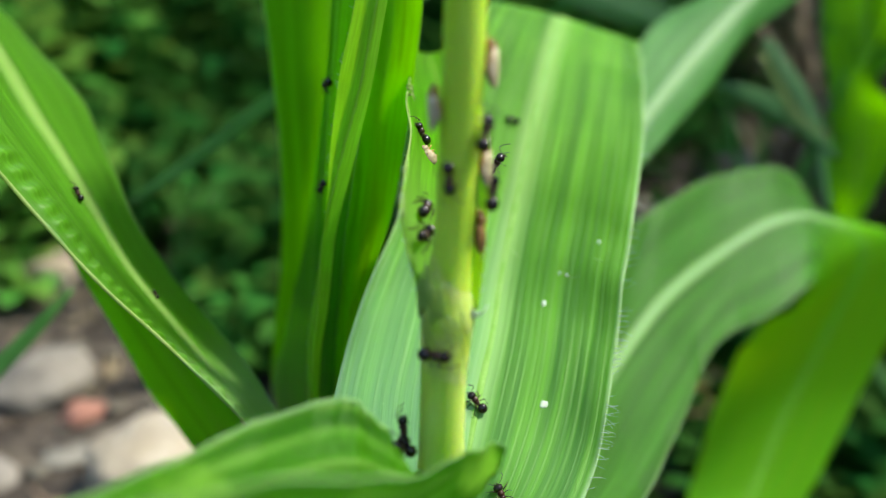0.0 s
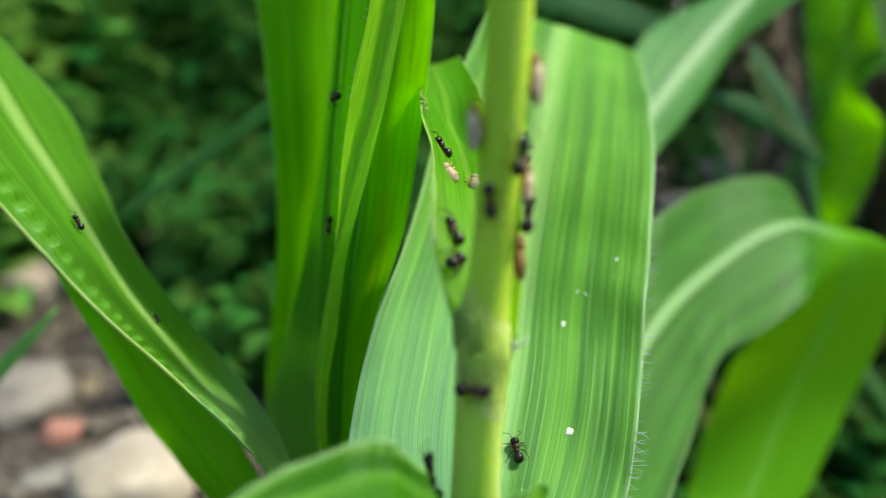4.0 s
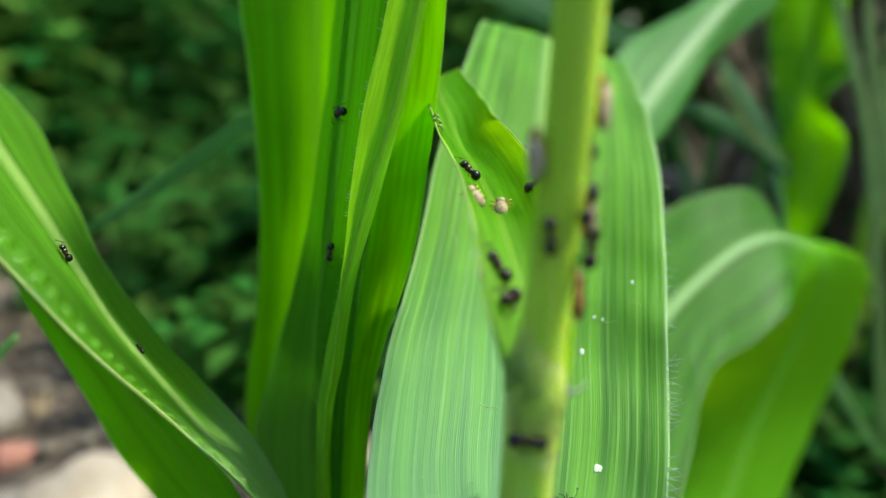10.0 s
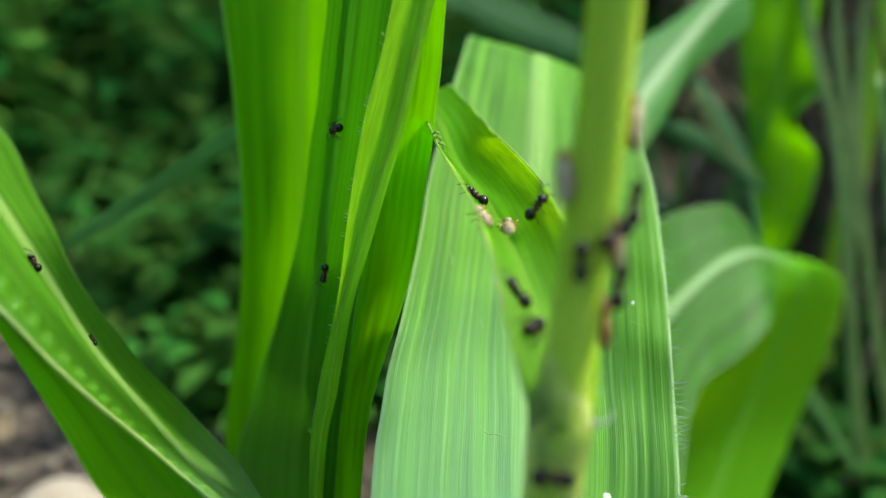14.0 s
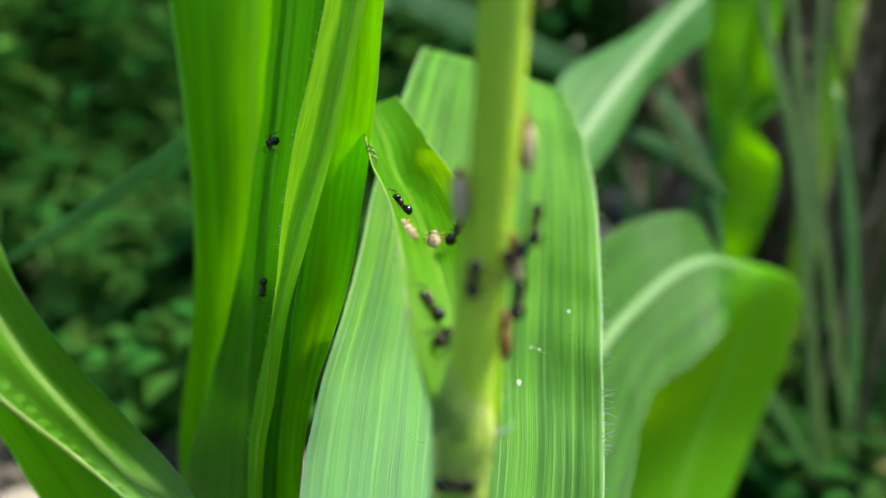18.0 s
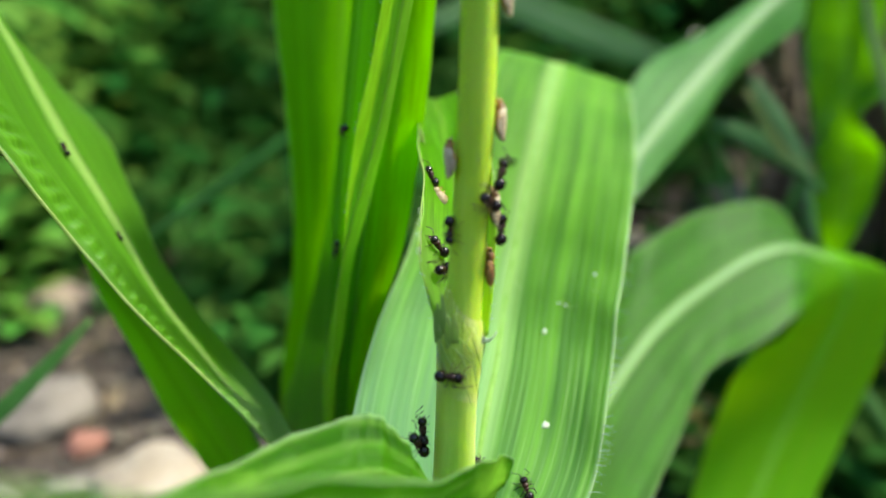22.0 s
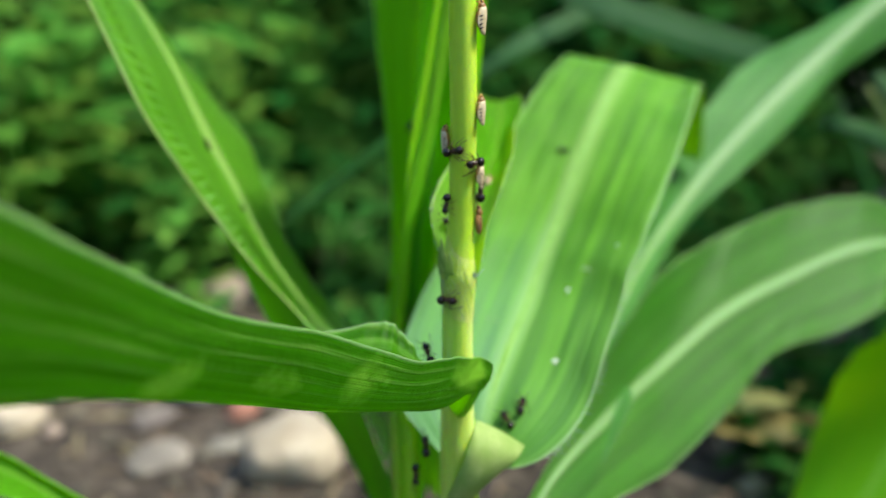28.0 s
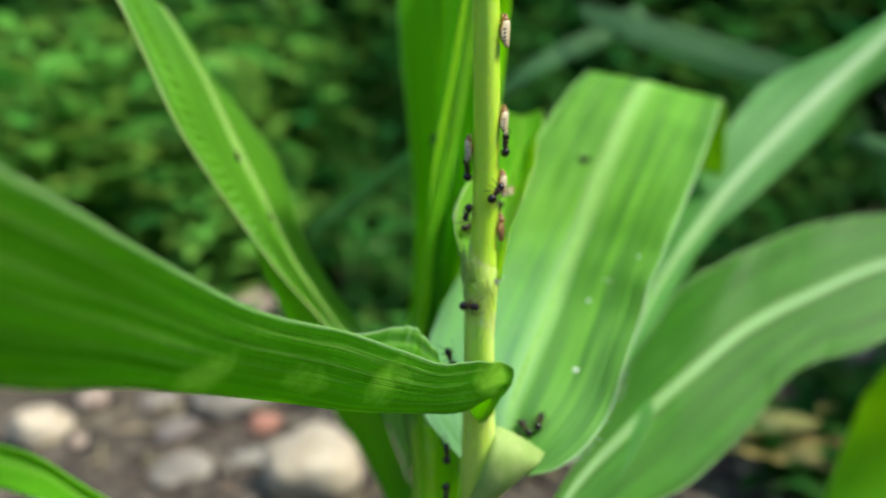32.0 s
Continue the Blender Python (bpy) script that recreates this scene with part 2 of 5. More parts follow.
BLADE_CHANNEL = leaf_material("blade_channelled", (0.060, 0.205, 0.008), (0.135, 0.36, 0.022), (0.46, 0.86, 0.04), (0.48, 0.68, 0.20), gloss=0.35, rough=0.36, lines=0.14, threads=0.12, rib_wide=0.075, rib_mix=0.7, see=0.5, crinkle=2.0, foot=(0.15, 0.55, (0.50, 0.66, 0.36), 0.7))
BLADE_YOUNG = leaf_material("blade_young_green", (0.085, 0.31, 0.007), (0.20, 0.52, 0.018), (0.60, 1.0, 0.06), (0.42, 0.68, 0.09), see=0.72, gloss=0.14, lines=0.18, threads=0.16, bands=7.0)
BLADE_BASE = leaf_material("blade_pale_based", (0.080, 0.29, 0.008), (0.19, 0.49, 0.020), (0.72, 1.0, 0.07), (0.42, 0.68, 0.09), see=0.76, gloss=0.14, lines=0.20, threads=0.16, crinkle=2.0, foot=(0.6, 2.2, (0.46, 0.66, 0.24), 0.4))
BLADE_BRIGHT = leaf_material("blade_yellow_green", (0.20, 0.48, 0.020), (0.31, 0.62, 0.045), (0.70, 1.0, 0.12), (0.54, 0.80, 0.20), see=0.64, gloss=0.16, lines=0.16, threads=0.16, rib_wide=0.04, margin=(0.70, 0.86, 0.40))
# the foot tint paints blue-green shade on the half left of the stem
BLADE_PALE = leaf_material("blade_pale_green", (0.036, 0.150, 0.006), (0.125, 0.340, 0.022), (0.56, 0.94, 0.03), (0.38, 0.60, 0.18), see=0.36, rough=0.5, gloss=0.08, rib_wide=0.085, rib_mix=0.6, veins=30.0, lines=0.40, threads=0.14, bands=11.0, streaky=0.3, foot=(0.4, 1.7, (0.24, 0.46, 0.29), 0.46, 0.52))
# darker blade green: shade from the neighbouring leaves is put into the colour
BLADE_INNER_SHADE = leaf_material("blade_inner_shade_green", (0.031, 0.150, 0.004), (0.072, 0.27, 0.009), (0.38, 0.82, 0.02), (0.20, 0.44, 0.05), see=0.50, gloss=0.12, lines=0.12, threads=0.12)
BLADE_SILVER = leaf_material("blade_silvery_green", (0.056, 0.205, 0.040), (0.112, 0.32, 0.072), (0.40, 0.84, 0.10), (0.60, 0.78, 0.48), see=0.48, veins=24.0, rib_wide=0.10, rib_mix=0.85, gloss=0.12, lines=0.14, threads=0.12)
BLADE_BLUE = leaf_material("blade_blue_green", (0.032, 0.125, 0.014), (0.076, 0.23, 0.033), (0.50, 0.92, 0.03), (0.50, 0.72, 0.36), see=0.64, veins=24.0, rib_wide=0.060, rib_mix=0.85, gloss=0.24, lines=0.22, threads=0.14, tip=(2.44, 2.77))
# darkened copy of the blue-green blade, shade put into its colour
BLADE_SHADE = leaf_material("blade_shaded_blue_green", (0.030, 0.115, 0.034), (0.060, 0.19, 0.056), (0.25, 0.55, 0.08), (0.30, 0.46, 0.26), see=0.35, veins=24.0, rib_wide=0.075, rib_mix=0.5, gloss=0.12, lines=0.10, threads=0.10)
RIB = plain("midrib_pale_green", [(0.24, 0.50, 0.07), (0.36, 0.60, 0.15)], rough=0.5, gloss=0.15, scale=300.0, see=0.45)
STALK = plain("stalk_green", [(0.36, 0.61, 0.03), (0.46, 0.69, 0.045), (0.56, 0.75, 0.085)], rough=0.4, scale=260.0, stretch=(1, 1, 0.12), depth_glow=0.10 * CM)
SHEATH = plain("sheath_pale_green", [(0.38, 0.60, 0.05), (0.50, 0.67, 0.09), (0.60, 0.72, 0.20)], rough=0.45, scale=320.0, stretch=(1, 1, 0.1), depth_glow=0.10 * CM)
JOINT = plain("joint_pale", [(0.40, 0.58, 0.06), (0.52, 0.66, 0.12), (0.62, 0.70, 0.24)], rough=0.55, scale=480.0, stretch=(1, 1, 0.45), bump=0.6, depth=0.0006, depth_glow=0.08 * CM)
COLLARS = plain("collar_pale", [(0.36, 0.52, 0.13), (0.52, 0.64, 0.24)], rough=0.5, gloss=0.2, scale=300.0, see=0.55)
SOIL = plain("soil", [(0.018, 0.013, 0.009), (0.055, 0.042, 0.029), (0.13, 0.105, 0.076)], rough=0.95, scale=38.0, bump=0.9, depth=0.004)
CLOD = plain("clod", [(0.030, 0.023, 0.017), (0.085, 0.072, 0.054), (0.19, 0.165, 0.13)], rough=0.95, scale=40.0, random_shift=-0.9)
STONE = plain("pale_stone", [(0.20, 0.15, 0.11), (0.34, 0.28, 0.21), (0.44, 0.37, 0.29)], rough=0.9, scale=45.0, bump=0.5, depth=0.002, random_shift=0.4)
GREYSTONE = plain("grey_stone", [(0.10, 0.088, 0.072), (0.18, 0.158, 0.13), (0.27, 0.24, 0.20)], rough=0.9, scale=25.0, random_shift=0.3)
PALESTONE = plain("cream_stone", [(0.26, 0.215, 0.15), (0.38, 0.32, 0.235), (0.48, 0.415, 0.31)], rough=0.9, scale=40.0, bump=0.5, depth=0.002)
REDSTONE = plain("reddish_stone", [(0.22, 0.10, 0.07), (0.36, 0.17, 0.12)], rough=0.9, scale=60.0, random_shift=0.3)
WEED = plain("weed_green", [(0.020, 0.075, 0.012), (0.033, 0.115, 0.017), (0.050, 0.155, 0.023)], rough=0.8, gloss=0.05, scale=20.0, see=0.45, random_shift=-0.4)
# two lighter copies of WEED, with sunlight put into the colour
WEED_SUNLIT = plain("weed_sunlit_green", [(0.08, 0.21, 0.025), (0.14, 0.33, 0.05), (0.20, 0.42, 0.07)], rough=0.75, gloss=0.06, scale=20.0, see=0.45, random_shift=-0.45)
WEED_HALF_LIT = plain("weed_half_lit_green", [(0.035, 0.115, 0.015), (0.06, 0.18, 0.026), (0.09, 0.24, 0.036)], rough=0.75, gloss=0.06, scale=20.0, see=0.45, random_shift=-0.6)
THICKET = plain("thicket_green", [(0.025, 0.08, 0.018), (0.045, 0.14, 0.03), (0.07, 0.19, 0.04)], rough=0.8, gloss=0.06, scale=8.0, see=0.3, random_shift=-0.6)
GRASS = plain("grass_green", [(0.08, 0.26, 0.04), (0.15, 0.38, 0.07)], rough=0.5, scale=60.0, see=0.3, random_shift=-0.4)
GRASS_PALE = plain("grass_pale_green", [(0.13, 0.27, 0.05), (0.25, 0.40, 0.10)], rough=0.6, scale=60.0, see=0.4, random_shift=0.3)
STRAW = plain("dry_straw", [(0.10, 0.07, 0.04), (0.22, 0.17, 0.10), (0.34, 0.27, 0.16)], rough=0.8, scale=60.0, random_shift=-0.4)
DRYLEAF = plain("dry_leaf", [(0.30, 0.24, 0.06), (0.50, 0.40, 0.12), (0.58, 0.50, 0.20)], rough=0.7, scale=120.0, see=0.25, random_shift=0.3)
ANT_DARK = plain("ant_dark_brown", [(0.006, 0.004, 0.003), (0.018, 0.008, 0.005)], rough=0.22, scale=900.0, bump=0.1)
ANT_RED = plain("ant_red_brown", [(0.020, 0.007, 0.004), (0.055, 0.018, 0.008)], rough=0.3, scale=900.0, bump=0.15)
HOPPER = plain("hopper_tan", [(0.34, 0.14, 0.03), (0.52, 0.26, 0.06), (0.62, 0.38, 0.11)], rough=0.4, scale=900.0)
HOPPER_BROWN = plain("hopper_brown", [(0.15, 0.070, 0.020), (0.30, 0.145, 0.035), (0.44, 0.23, 0.06)], rough=0.4, scale=900.0)
WING = plain("wing_cream", [(0.50, 0.40, 0.22), (0.72, 0.62, 0.40)], rough=0.4, scale=700.0, see=0.12)
WING_MARK = plain("wing_mark", [(0.02, 0.012, 0.008), (0.05, 0.03, 0.02)], rough=0.5, scale=900.0)
CREAM = plain("nymph_cream", [(0.28, 0.19, 0.08), (0.40, 0.33, 0.19), (0.20, 0.12, 0.05)], rough=0.5, scale=1500.0)
WHITE = plain("white_husk", [(0.50, 0.60, 0.42), (0.70, 0.76, 0.60)], rough=0.6, scale=900.0, see=0.3)


# ---- mesh helpers ----
def mesh_object(name, verts, faces, material, parent=None, label="", uvs=None, smooth=True):
    me = bpy.data.meshes.new(name)
    me.from_pydata([tuple(float(c) for c in v) for v in verts], [], faces)
    if smooth:
        me.polygons.foreach_set("use_smooth", [True] * len(me.polygons))
    if uvs is not None:
        layer = me.uv_layers.new(name="UVMap")
        flat = np.asarray(uvs, float)[[i for f in faces for i in f]]
        layer.data.foreach_set("uv", flat.ravel())
    me.materials.append(material)
    me.update()
    ob = new(name, me)
    if parent:
        ob.parent = parent
    if label:
        ob["label"] = label
    return ob


def thing(name, label, category, at=(0, 0, 0), group="", kind=""):
    ob = new(name)
    ob.empty_display_size = 0.01
    ob.location = Vector(at) * CM
    return tagged(ob, label, category, group, kind)


def spline(points, n):
    """Catmull-Rom through the points, n samples a span."""
    p = np.asarray(points, float)
    q = np.vstack([2 * p[0] - p[1], p, 2 * p[-1] - p[-2]])
    out = []
    for i in range(1, len(q) - 2):
        for s in np.linspace(0, 1, n, endpoint=False):
            out.append(0.5 * (2 * q[i] + (q[i + 1] - q[i - 1]) * s + (2 * q[i - 1] - 5 * q[i] + 4 * q[i + 1] - q[i + 2]) * s ** 2
                              + (3 * q[i] - q[i - 1] - 3 * q[i + 1] + q[i + 2]) * s ** 3))
    out.append(p[-1])
    return np.array(out)


def blade(name, stations, material, parent, label="", wave=0.05, thick=0.022, across=20, along=10, seed=0, sharp=0.0, rib=False, ruffle=0.0, crimp=None, pleat=0.010):
    """A leaf blade lofted over its ribs: each station gives one margin, the midrib and the other margin. It bellies smoothly
    from margin to margin (sharp folds it at the midrib), has thickness, a raised midrib below and wavy margins."""
    ribs = np.asarray(stations, float)
    lines = [spline(ribs[:, k], along) for k in range(3)]
    left, mid, right = lines
    n = len(mid)
    widths = np.linalg.norm(right - left, axis=1)
    step = np.r_[0, np.cumsum(np.linalg.norm(np.diff(mid, axis=0), axis=1))]
    us = np.sin(np.linspace(-1, 1, across + 1) * math.pi / 2 * 0.86) / math.sin(math.pi / 2 * 0.86)
    grid = np.zeros((n, across + 1, 3))
    for j, u in enumerate(us):
        smooth_cut = mid + u * (right - left) / 2 + u * u * ((right + left) / 2 - mid)
        fold_cut = mid + abs(u) * ((right if u > 0 else left) - mid)
        grid[:, j] = smooth_cut * (1 - sharp) + fold_cut * sharp
    du, dv = np.gradient(grid, axis=1), np.gradient(grid, axis=0)
    normal = np.cross(du, dv)
    normal /= np.linalg.norm(normal, axis=2, keepdims=True) + 1e-9
    for j, u in enumerate(us):
        for i in range(n):
            edge = abs(u) ** 3
            ripple = noise.noise((step[i] * 0.9, u * 1.2 + seed * 7.3, seed)) * wave * widths[i] * (0.25 + edge)
            ridge = -0.02 * math.exp(-(u / 0.06) ** 2) * min(1.0, widths[i] / 3)
            small = noise.noise((step[i] * 0.6, u * 14.0, seed + 3.1)) * pleat + noise.noise((step[i] * 0.25, u * 5.0, seed + 5.1)) * (pleat - 0.010) * 2.5
            frill = ruffle * abs(u) ** 2 * noise.noise((step[i] * 3.2, u * 2.0, seed + 8.8)) * math.exp(-step[i] / 2.2)
            small *= 1 + 14 * ruffle * math.exp(-step[i] / 3.0)
            if crimp:                              # puckers in a row beside one margin
                at, high, every = crimp
                frill += high * math.sin(step[i] * 2 * math.pi / every + 2 * noise.noise((step[i], 2.2, seed))) * math.exp(-((u - at) / 0.10) ** 2) * max(0.0, noise.noise((step[i] * 0.25, 7.7, seed)) + 0.75)
            grid[i, j] += normal[i, j] * (ripple + ridge + small + frill)
    verts, faces, uvs = [], [], []
    for side in (1, -1):
        for i in range(n):
            for j, u in enumerate(us):
                t = thick * (1.0 - 0.75 * abs(u) ** 4)
                verts.append((grid[i, j] + side * normal[i, j] * t / 2) * CM)
                uvs.append((u * 0.5 + 0.5, step[i] / max(widths.max(), 0.3)))
    w, total = across + 1, n * (across + 1)
    for i in range(n - 1):
        for j in range(across):
            k = i * w + j
            faces.append((k, k + 1, k + w + 1, k + w))
            faces.append((total + k, total + k + w, total + k + w + 1, total + k + 1))
    for i in range(n - 1):
        for j in (0, across):
            k = i * w + j
            f = (k, k + w, total + k + w, total + k)
            faces.append(f if j == 0 else f[::-1])
    for i in (0, n - 1):
        for j in range(across):
            k = i * w + j
            f = (k, total + k, total + k + 1, k + 1)
            faces.append(f if i == 0 else f[::-1])
    ob = mesh_object(name, verts, faces, material, parent, label, uvs)
    if rib:
        pick = slice(0, None, max(1, along // 3))
        line, wide = grid[pick, across // 2], widths[pick]
        tube("midrib", line, np.clip(wide * 0.018, 0.008, 0.08), RIB, ob, sides=10, along=3, squash=0.3)
    return ob


def tube(name, centres, radii, material, parent=None, label="", sides=20, ribs=0.0, squash=1.0, along=6, caps=True):
    """A round stem through the centres (cm), its radius running from station to station."""
    c = spline(centres, along)
    r = spline(np.asarray(radii, float)[:, None], along)[:, 0]
    tangent = np.gradient(c, axis=0)
    tangent /= np.linalg.norm(tangent, axis=1, keepdims=True)
    ref = np.array((1.0, 0.03, 0.02))
    verts, faces = [], []
    for p, t, rad in zip(c, tangent, r):
        a = ref - t * (ref @ t)
        a /= np.linalg.norm(a)
        b = np.cross(t, a)
        for k in range(sides):
            w = 2 * math.pi * k / sides
            q = rad * (1 + ribs * math.cos(w * sides / 2))
            verts.append((p + q * (math.cos(w) * a + squash * math.sin(w) * b)) * CM)
    n = len(c)
    for i in range(n - 1):
        for k in range(sides):
            faces.append((i * sides + k, i * sides + (k + 1) % sides, (i + 1) * sides + (k + 1) % sides, (i + 1) * sides + k))
    if caps:
        faces.append(tuple(range(sides))[::-1])
        faces.append(tuple((n - 1) * sides + k for k in range(sides)))
    return mesh_object(name, verts, faces, material, parent, label)


# ---- blade stations: margin, midrib, margin (cm) ----
LONE = [
    [
        ((-10.56, 21.26, 19.4), (-10.52, 21.23, 19.29), (-10.44, 21.2, 19.19)),
        ((-8.04, 20.86, 21.13), (-7.95, 20.8, 20.93), (-7.86, 20.76, 20.77)),
        ((-5.73, 20.43, 22.78), (-5.64, 20.37, 22.56), (-5.55, 20.3, 22.35)),
        ((-3.44, 19.92, 24.2), (-3.38, 19.88, 24.05), (-3.31, 19.84, 23.9)),
    ],
    [
        ((-14.17, 17.53, 14.71), (-14.08, 17.43, 14.4), (-13.99, 17.34, 14.08)),
        ((-13.21, 17.84, 15.57), (-13.12, 17.75, 15.26), (-13.04, 17.68, 15.03)),
        ((-12.1, 18.21, 16.6), (-12.01, 18.17, 16.45), (-11.93, 18.11, 16.26)),
        ((-11.22, 18.5, 17.39), (-11.19, 18.49, 17.34), (-11.15, 18.47, 17.3)),
    ],
    [
        ((-13.42, 8.06, 16.62), (-13.4, 7.96, 16.22), (-13.38, 7.8, 15.55)),
        ((-11.79, 8.38, 16.17), (-11.77, 8.28, 15.77), (-10.89, 7.42, 15.67)),
        ((-10.69, 8.51, 15.54), (-10.82, 8.41, 15.27), (-10.12, 7.56, 15.4)),
        ((-9.46, 8.66, 14.83), (-9.71, 8.5, 14.5), (-9.34, 7.57, 14.62)),
    ],
    [
        ((20.27, 38.86, 29.84), (20.4, 38.84, 29.82), (20.54, 38.84, 29.85)),
        ((20.8, 37.87, 26.46), (21.09, 37.84, 26.44), (21.38, 37.82, 26.48)),
        ((21.96, 36.51, 21.97), (22.25, 36.48, 21.95), (22.54, 36.47, 21.98)),
        ((22.61, 34.88, 16.32), (22.9, 34.85, 16.3), (23.19, 34.84, 16.34)),
        ((22.97, 33.12, 10.1), (23.26, 33.09, 10.08), (23.55, 33.07, 10.12)),
        ((23.27, 31.83, 5.58), (23.46, 31.81, 5.56), (23.64, 31.8, 5.59)),
    ],
    [
        ((22.03, 38.72, 29.9), (22.16, 38.7, 29.88), (22.29, 38.7, 29.91)),
        ((22.22, 37.44, 25.37), (22.51, 37.41, 25.35), (22.8, 37.39, 25.39)),
        ((22.86, 35.81, 19.73), (23.15, 35.78, 19.71), (23.44, 35.76, 19.75)),
        ((22.79, 34.08, 13.49), (23.08, 34.05, 13.48), (23.37, 34.03, 13.51)),
        ((23.45, 32.13, 6.72), (23.74, 32.1, 6.7), (24.03, 32.09, 6.74)),
        ((24.04, 30.98, 2.77), (24.22, 30.96, 2.75), (24.41, 30.95, 2.78)),
    ],
    [
        ((23.79, 38.57, 29.96), (23.92, 38.56, 29.94), (24.05, 38.55, 29.97)),
        ((23.24, 37.44, 25.69), (23.53, 37.4, 25.67), (23.82, 37.39, 25.71)),
        ((23.14, 36.1, 20.87), (23.44, 36.07, 20.85), (23.72, 36.06, 20.89)),
        ((23.8, 34.31, 14.66), (24.09, 34.28, 14.64), (24.38, 34.27, 14.68)),
        ((24.75, 32.5, 8.46), (25.04, 32.47, 8.44), (25.33, 32.46, 8.48)),
        ((25.18, 31.68, 5.64), (25.36, 31.66, 5.62), (25.55, 31.65, 5.66)),
    ],
    [
        ((20.2, 33.34, 10.01), (20.33, 33.33, 9.98), (20.46, 33.32, 10.02)),
        ((20.94, 32.81, 8.33), (21.23, 32.78, 8.31), (21.52, 32.76, 8.35)),
        ((22.13, 32.16, 6.39), (22.42, 32.13, 6.37), (22.71, 32.12, 6.41)),
        ((23.92, 31.31, 3.9), (24.21, 31.28, 3.88), (24.5, 31.26, 3.92)),
        ((25.81, 30.36, 1.13), (26, 30.34, 1.11), (26.18, 30.33, 1.14)),
    ],
    [
        ((14.77, 37.65, 23.7), (14.91, 37.63, 23.68), (15.04, 37.63, 23.71)),
        ((15.81, 36.93, 21.47), (16.1, 36.9, 21.46), (16.39, 36.89, 21.49)),
        ((16.7, 36.55, 20.37), (16.99, 36.52, 20.35), (17.28, 36.5, 20.39)),
        ((18.28, 36.18, 19.57), (18.47, 36.16, 19.55), (18.65, 36.15, 19.59)),
    ],
    [
        ((24.43, 37.1, 24.88), (24.56, 37.08, 24.86), (24.69, 37.08, 24.89)),
        ((24.91, 35.64, 19.8), (25.21, 35.61, 19.78), (25.49, 35.6, 19.82)),
        ((25.28, 33.88, 13.58), (25.57, 33.85, 13.56), (25.86, 33.83, 13.6)),
        ((25.17, 32, 6.78), (25.35, 31.97, 6.75), (25.53, 31.97, 6.79)),
    ],
    [
        ((12.55, 35.84, 22.41), (12.34, 35.59, 22.11), (12.24, 35.66, 21.79)),
        ((15.05, 36.67, 21.82), (14.73, 36.37, 21.33), (14.55, 36.38, 20.82)),
        ((17.21, 37.29, 20.49), (16.95, 37.03, 20.14), (16.84, 37.07, 19.76)),
        ((19.75, 37.73, 18.62), (19.58, 37.53, 18.46), (19.57, 37.63, 18.25)),
    ],
    [
        ((15.84, 40.51, 24.18), (16.06, 40.39, 24.31), (16.41, 40.58, 24.45)),
        ((16.74, 39.38, 22.23), (17.09, 39.29, 22.44), (17.59, 39.49, 22.63)),
        ((17.86, 38.16, 19.97), (18.19, 38.07, 20.18), (18.67, 38.27, 20.35)),
        ((18.42, 36.9, 17.54), (18.58, 36.79, 17.68), (18.89, 36.96, 17.76)),
        ((18.57, 35.83, 15.7), (18.64, 35.7, 15.81), (18.87, 35.86, 15.84)),
    ],
]
HUSKS = [
    (1.645, 11.851, 19.975, 1),
    (1.52, 10.12, 18.933, 1.1),
    (1.561, 10.122, 18.932, 1),
    (2.081, 12.302, 20.362, 0.5),
    (2.719, 12.864, 20.832, 0.7),
    (1.956, 12.394, 20.364, 0.5),
]
SCARS = [
    [(-0.175, 10.946, 19.604), (-0.114, 10.888, 19.554), (-0.018, 10.852, 19.518), (0.061, 10.872, 19.514), (0.154, 10.862, 19.491), (0.245, 10.8, 19.461)],
    [(-0.37, 13.901, 21.435), (-0.336, 13.794, 21.338), (-0.366, 13.669, 21.248)],
    [(0.055, 12.772, 20.558), (0.086, 12.703, 20.502), (0.065, 12.602, 20.44)],
    [(2.563, 12.479, 20.635), (2.667, 12.39, 20.629), (2.72, 12.323, 20.615)],
    [(1.956, 12.447, 20.4), (2.058, 12.291, 20.35), (2.17, 12.224, 20.334), (2.298, 12.215, 20.387)],
    [(1.082, 13.096, 20.594), (1.174, 12.973, 20.543), (1.239, 12.841, 20.479)],
]
BROAD = [
    ((-0.3, 8, 17.6), (0.2, 8.1, 17.4), (0.7, 8, 17.5)),
    ((-1.4, 8.6, 18.3), (0.31, 9.12, 18.41), (1.5, 8.3, 17.7)),
    ((-1.75, 9.3, 18.8), (0.48, 10.16, 19.04), (2.1, 9, 18.1)),
    ((-1.7, 10.3, 19.55), (0.7, 11.27, 19.62), (2.5, 9.9, 19)),
    ((-1.5, 11.5, 20.3), (0.91, 12.65, 20.33), (2.85, 11.2, 20)),
    ((-1.1, 13.2, 21.2), (1.26, 14.36, 21.38), (3.35, 13, 21.1)),
    ((-0.6, 15.5, 22.8), (1.66, 16.21, 22.64), (4.1, 15.9, 22.4)),
    ((0.1, 18.3, 24.4), (2.15, 18.5, 23.99), (4.75, 19.3, 23.5)),
    ((0.75, 21.2, 25.4), (2.72, 21.15, 25), (5.27, 22.5, 24.3)),
    ((1, 22.3, 24.9), (3, 22.2, 24.5), (5.5, 23.4, 23.7)),
    ((1.7, 25, 22.4), (3.6, 25, 21.9), (5.8, 25.8, 21.3)),
]
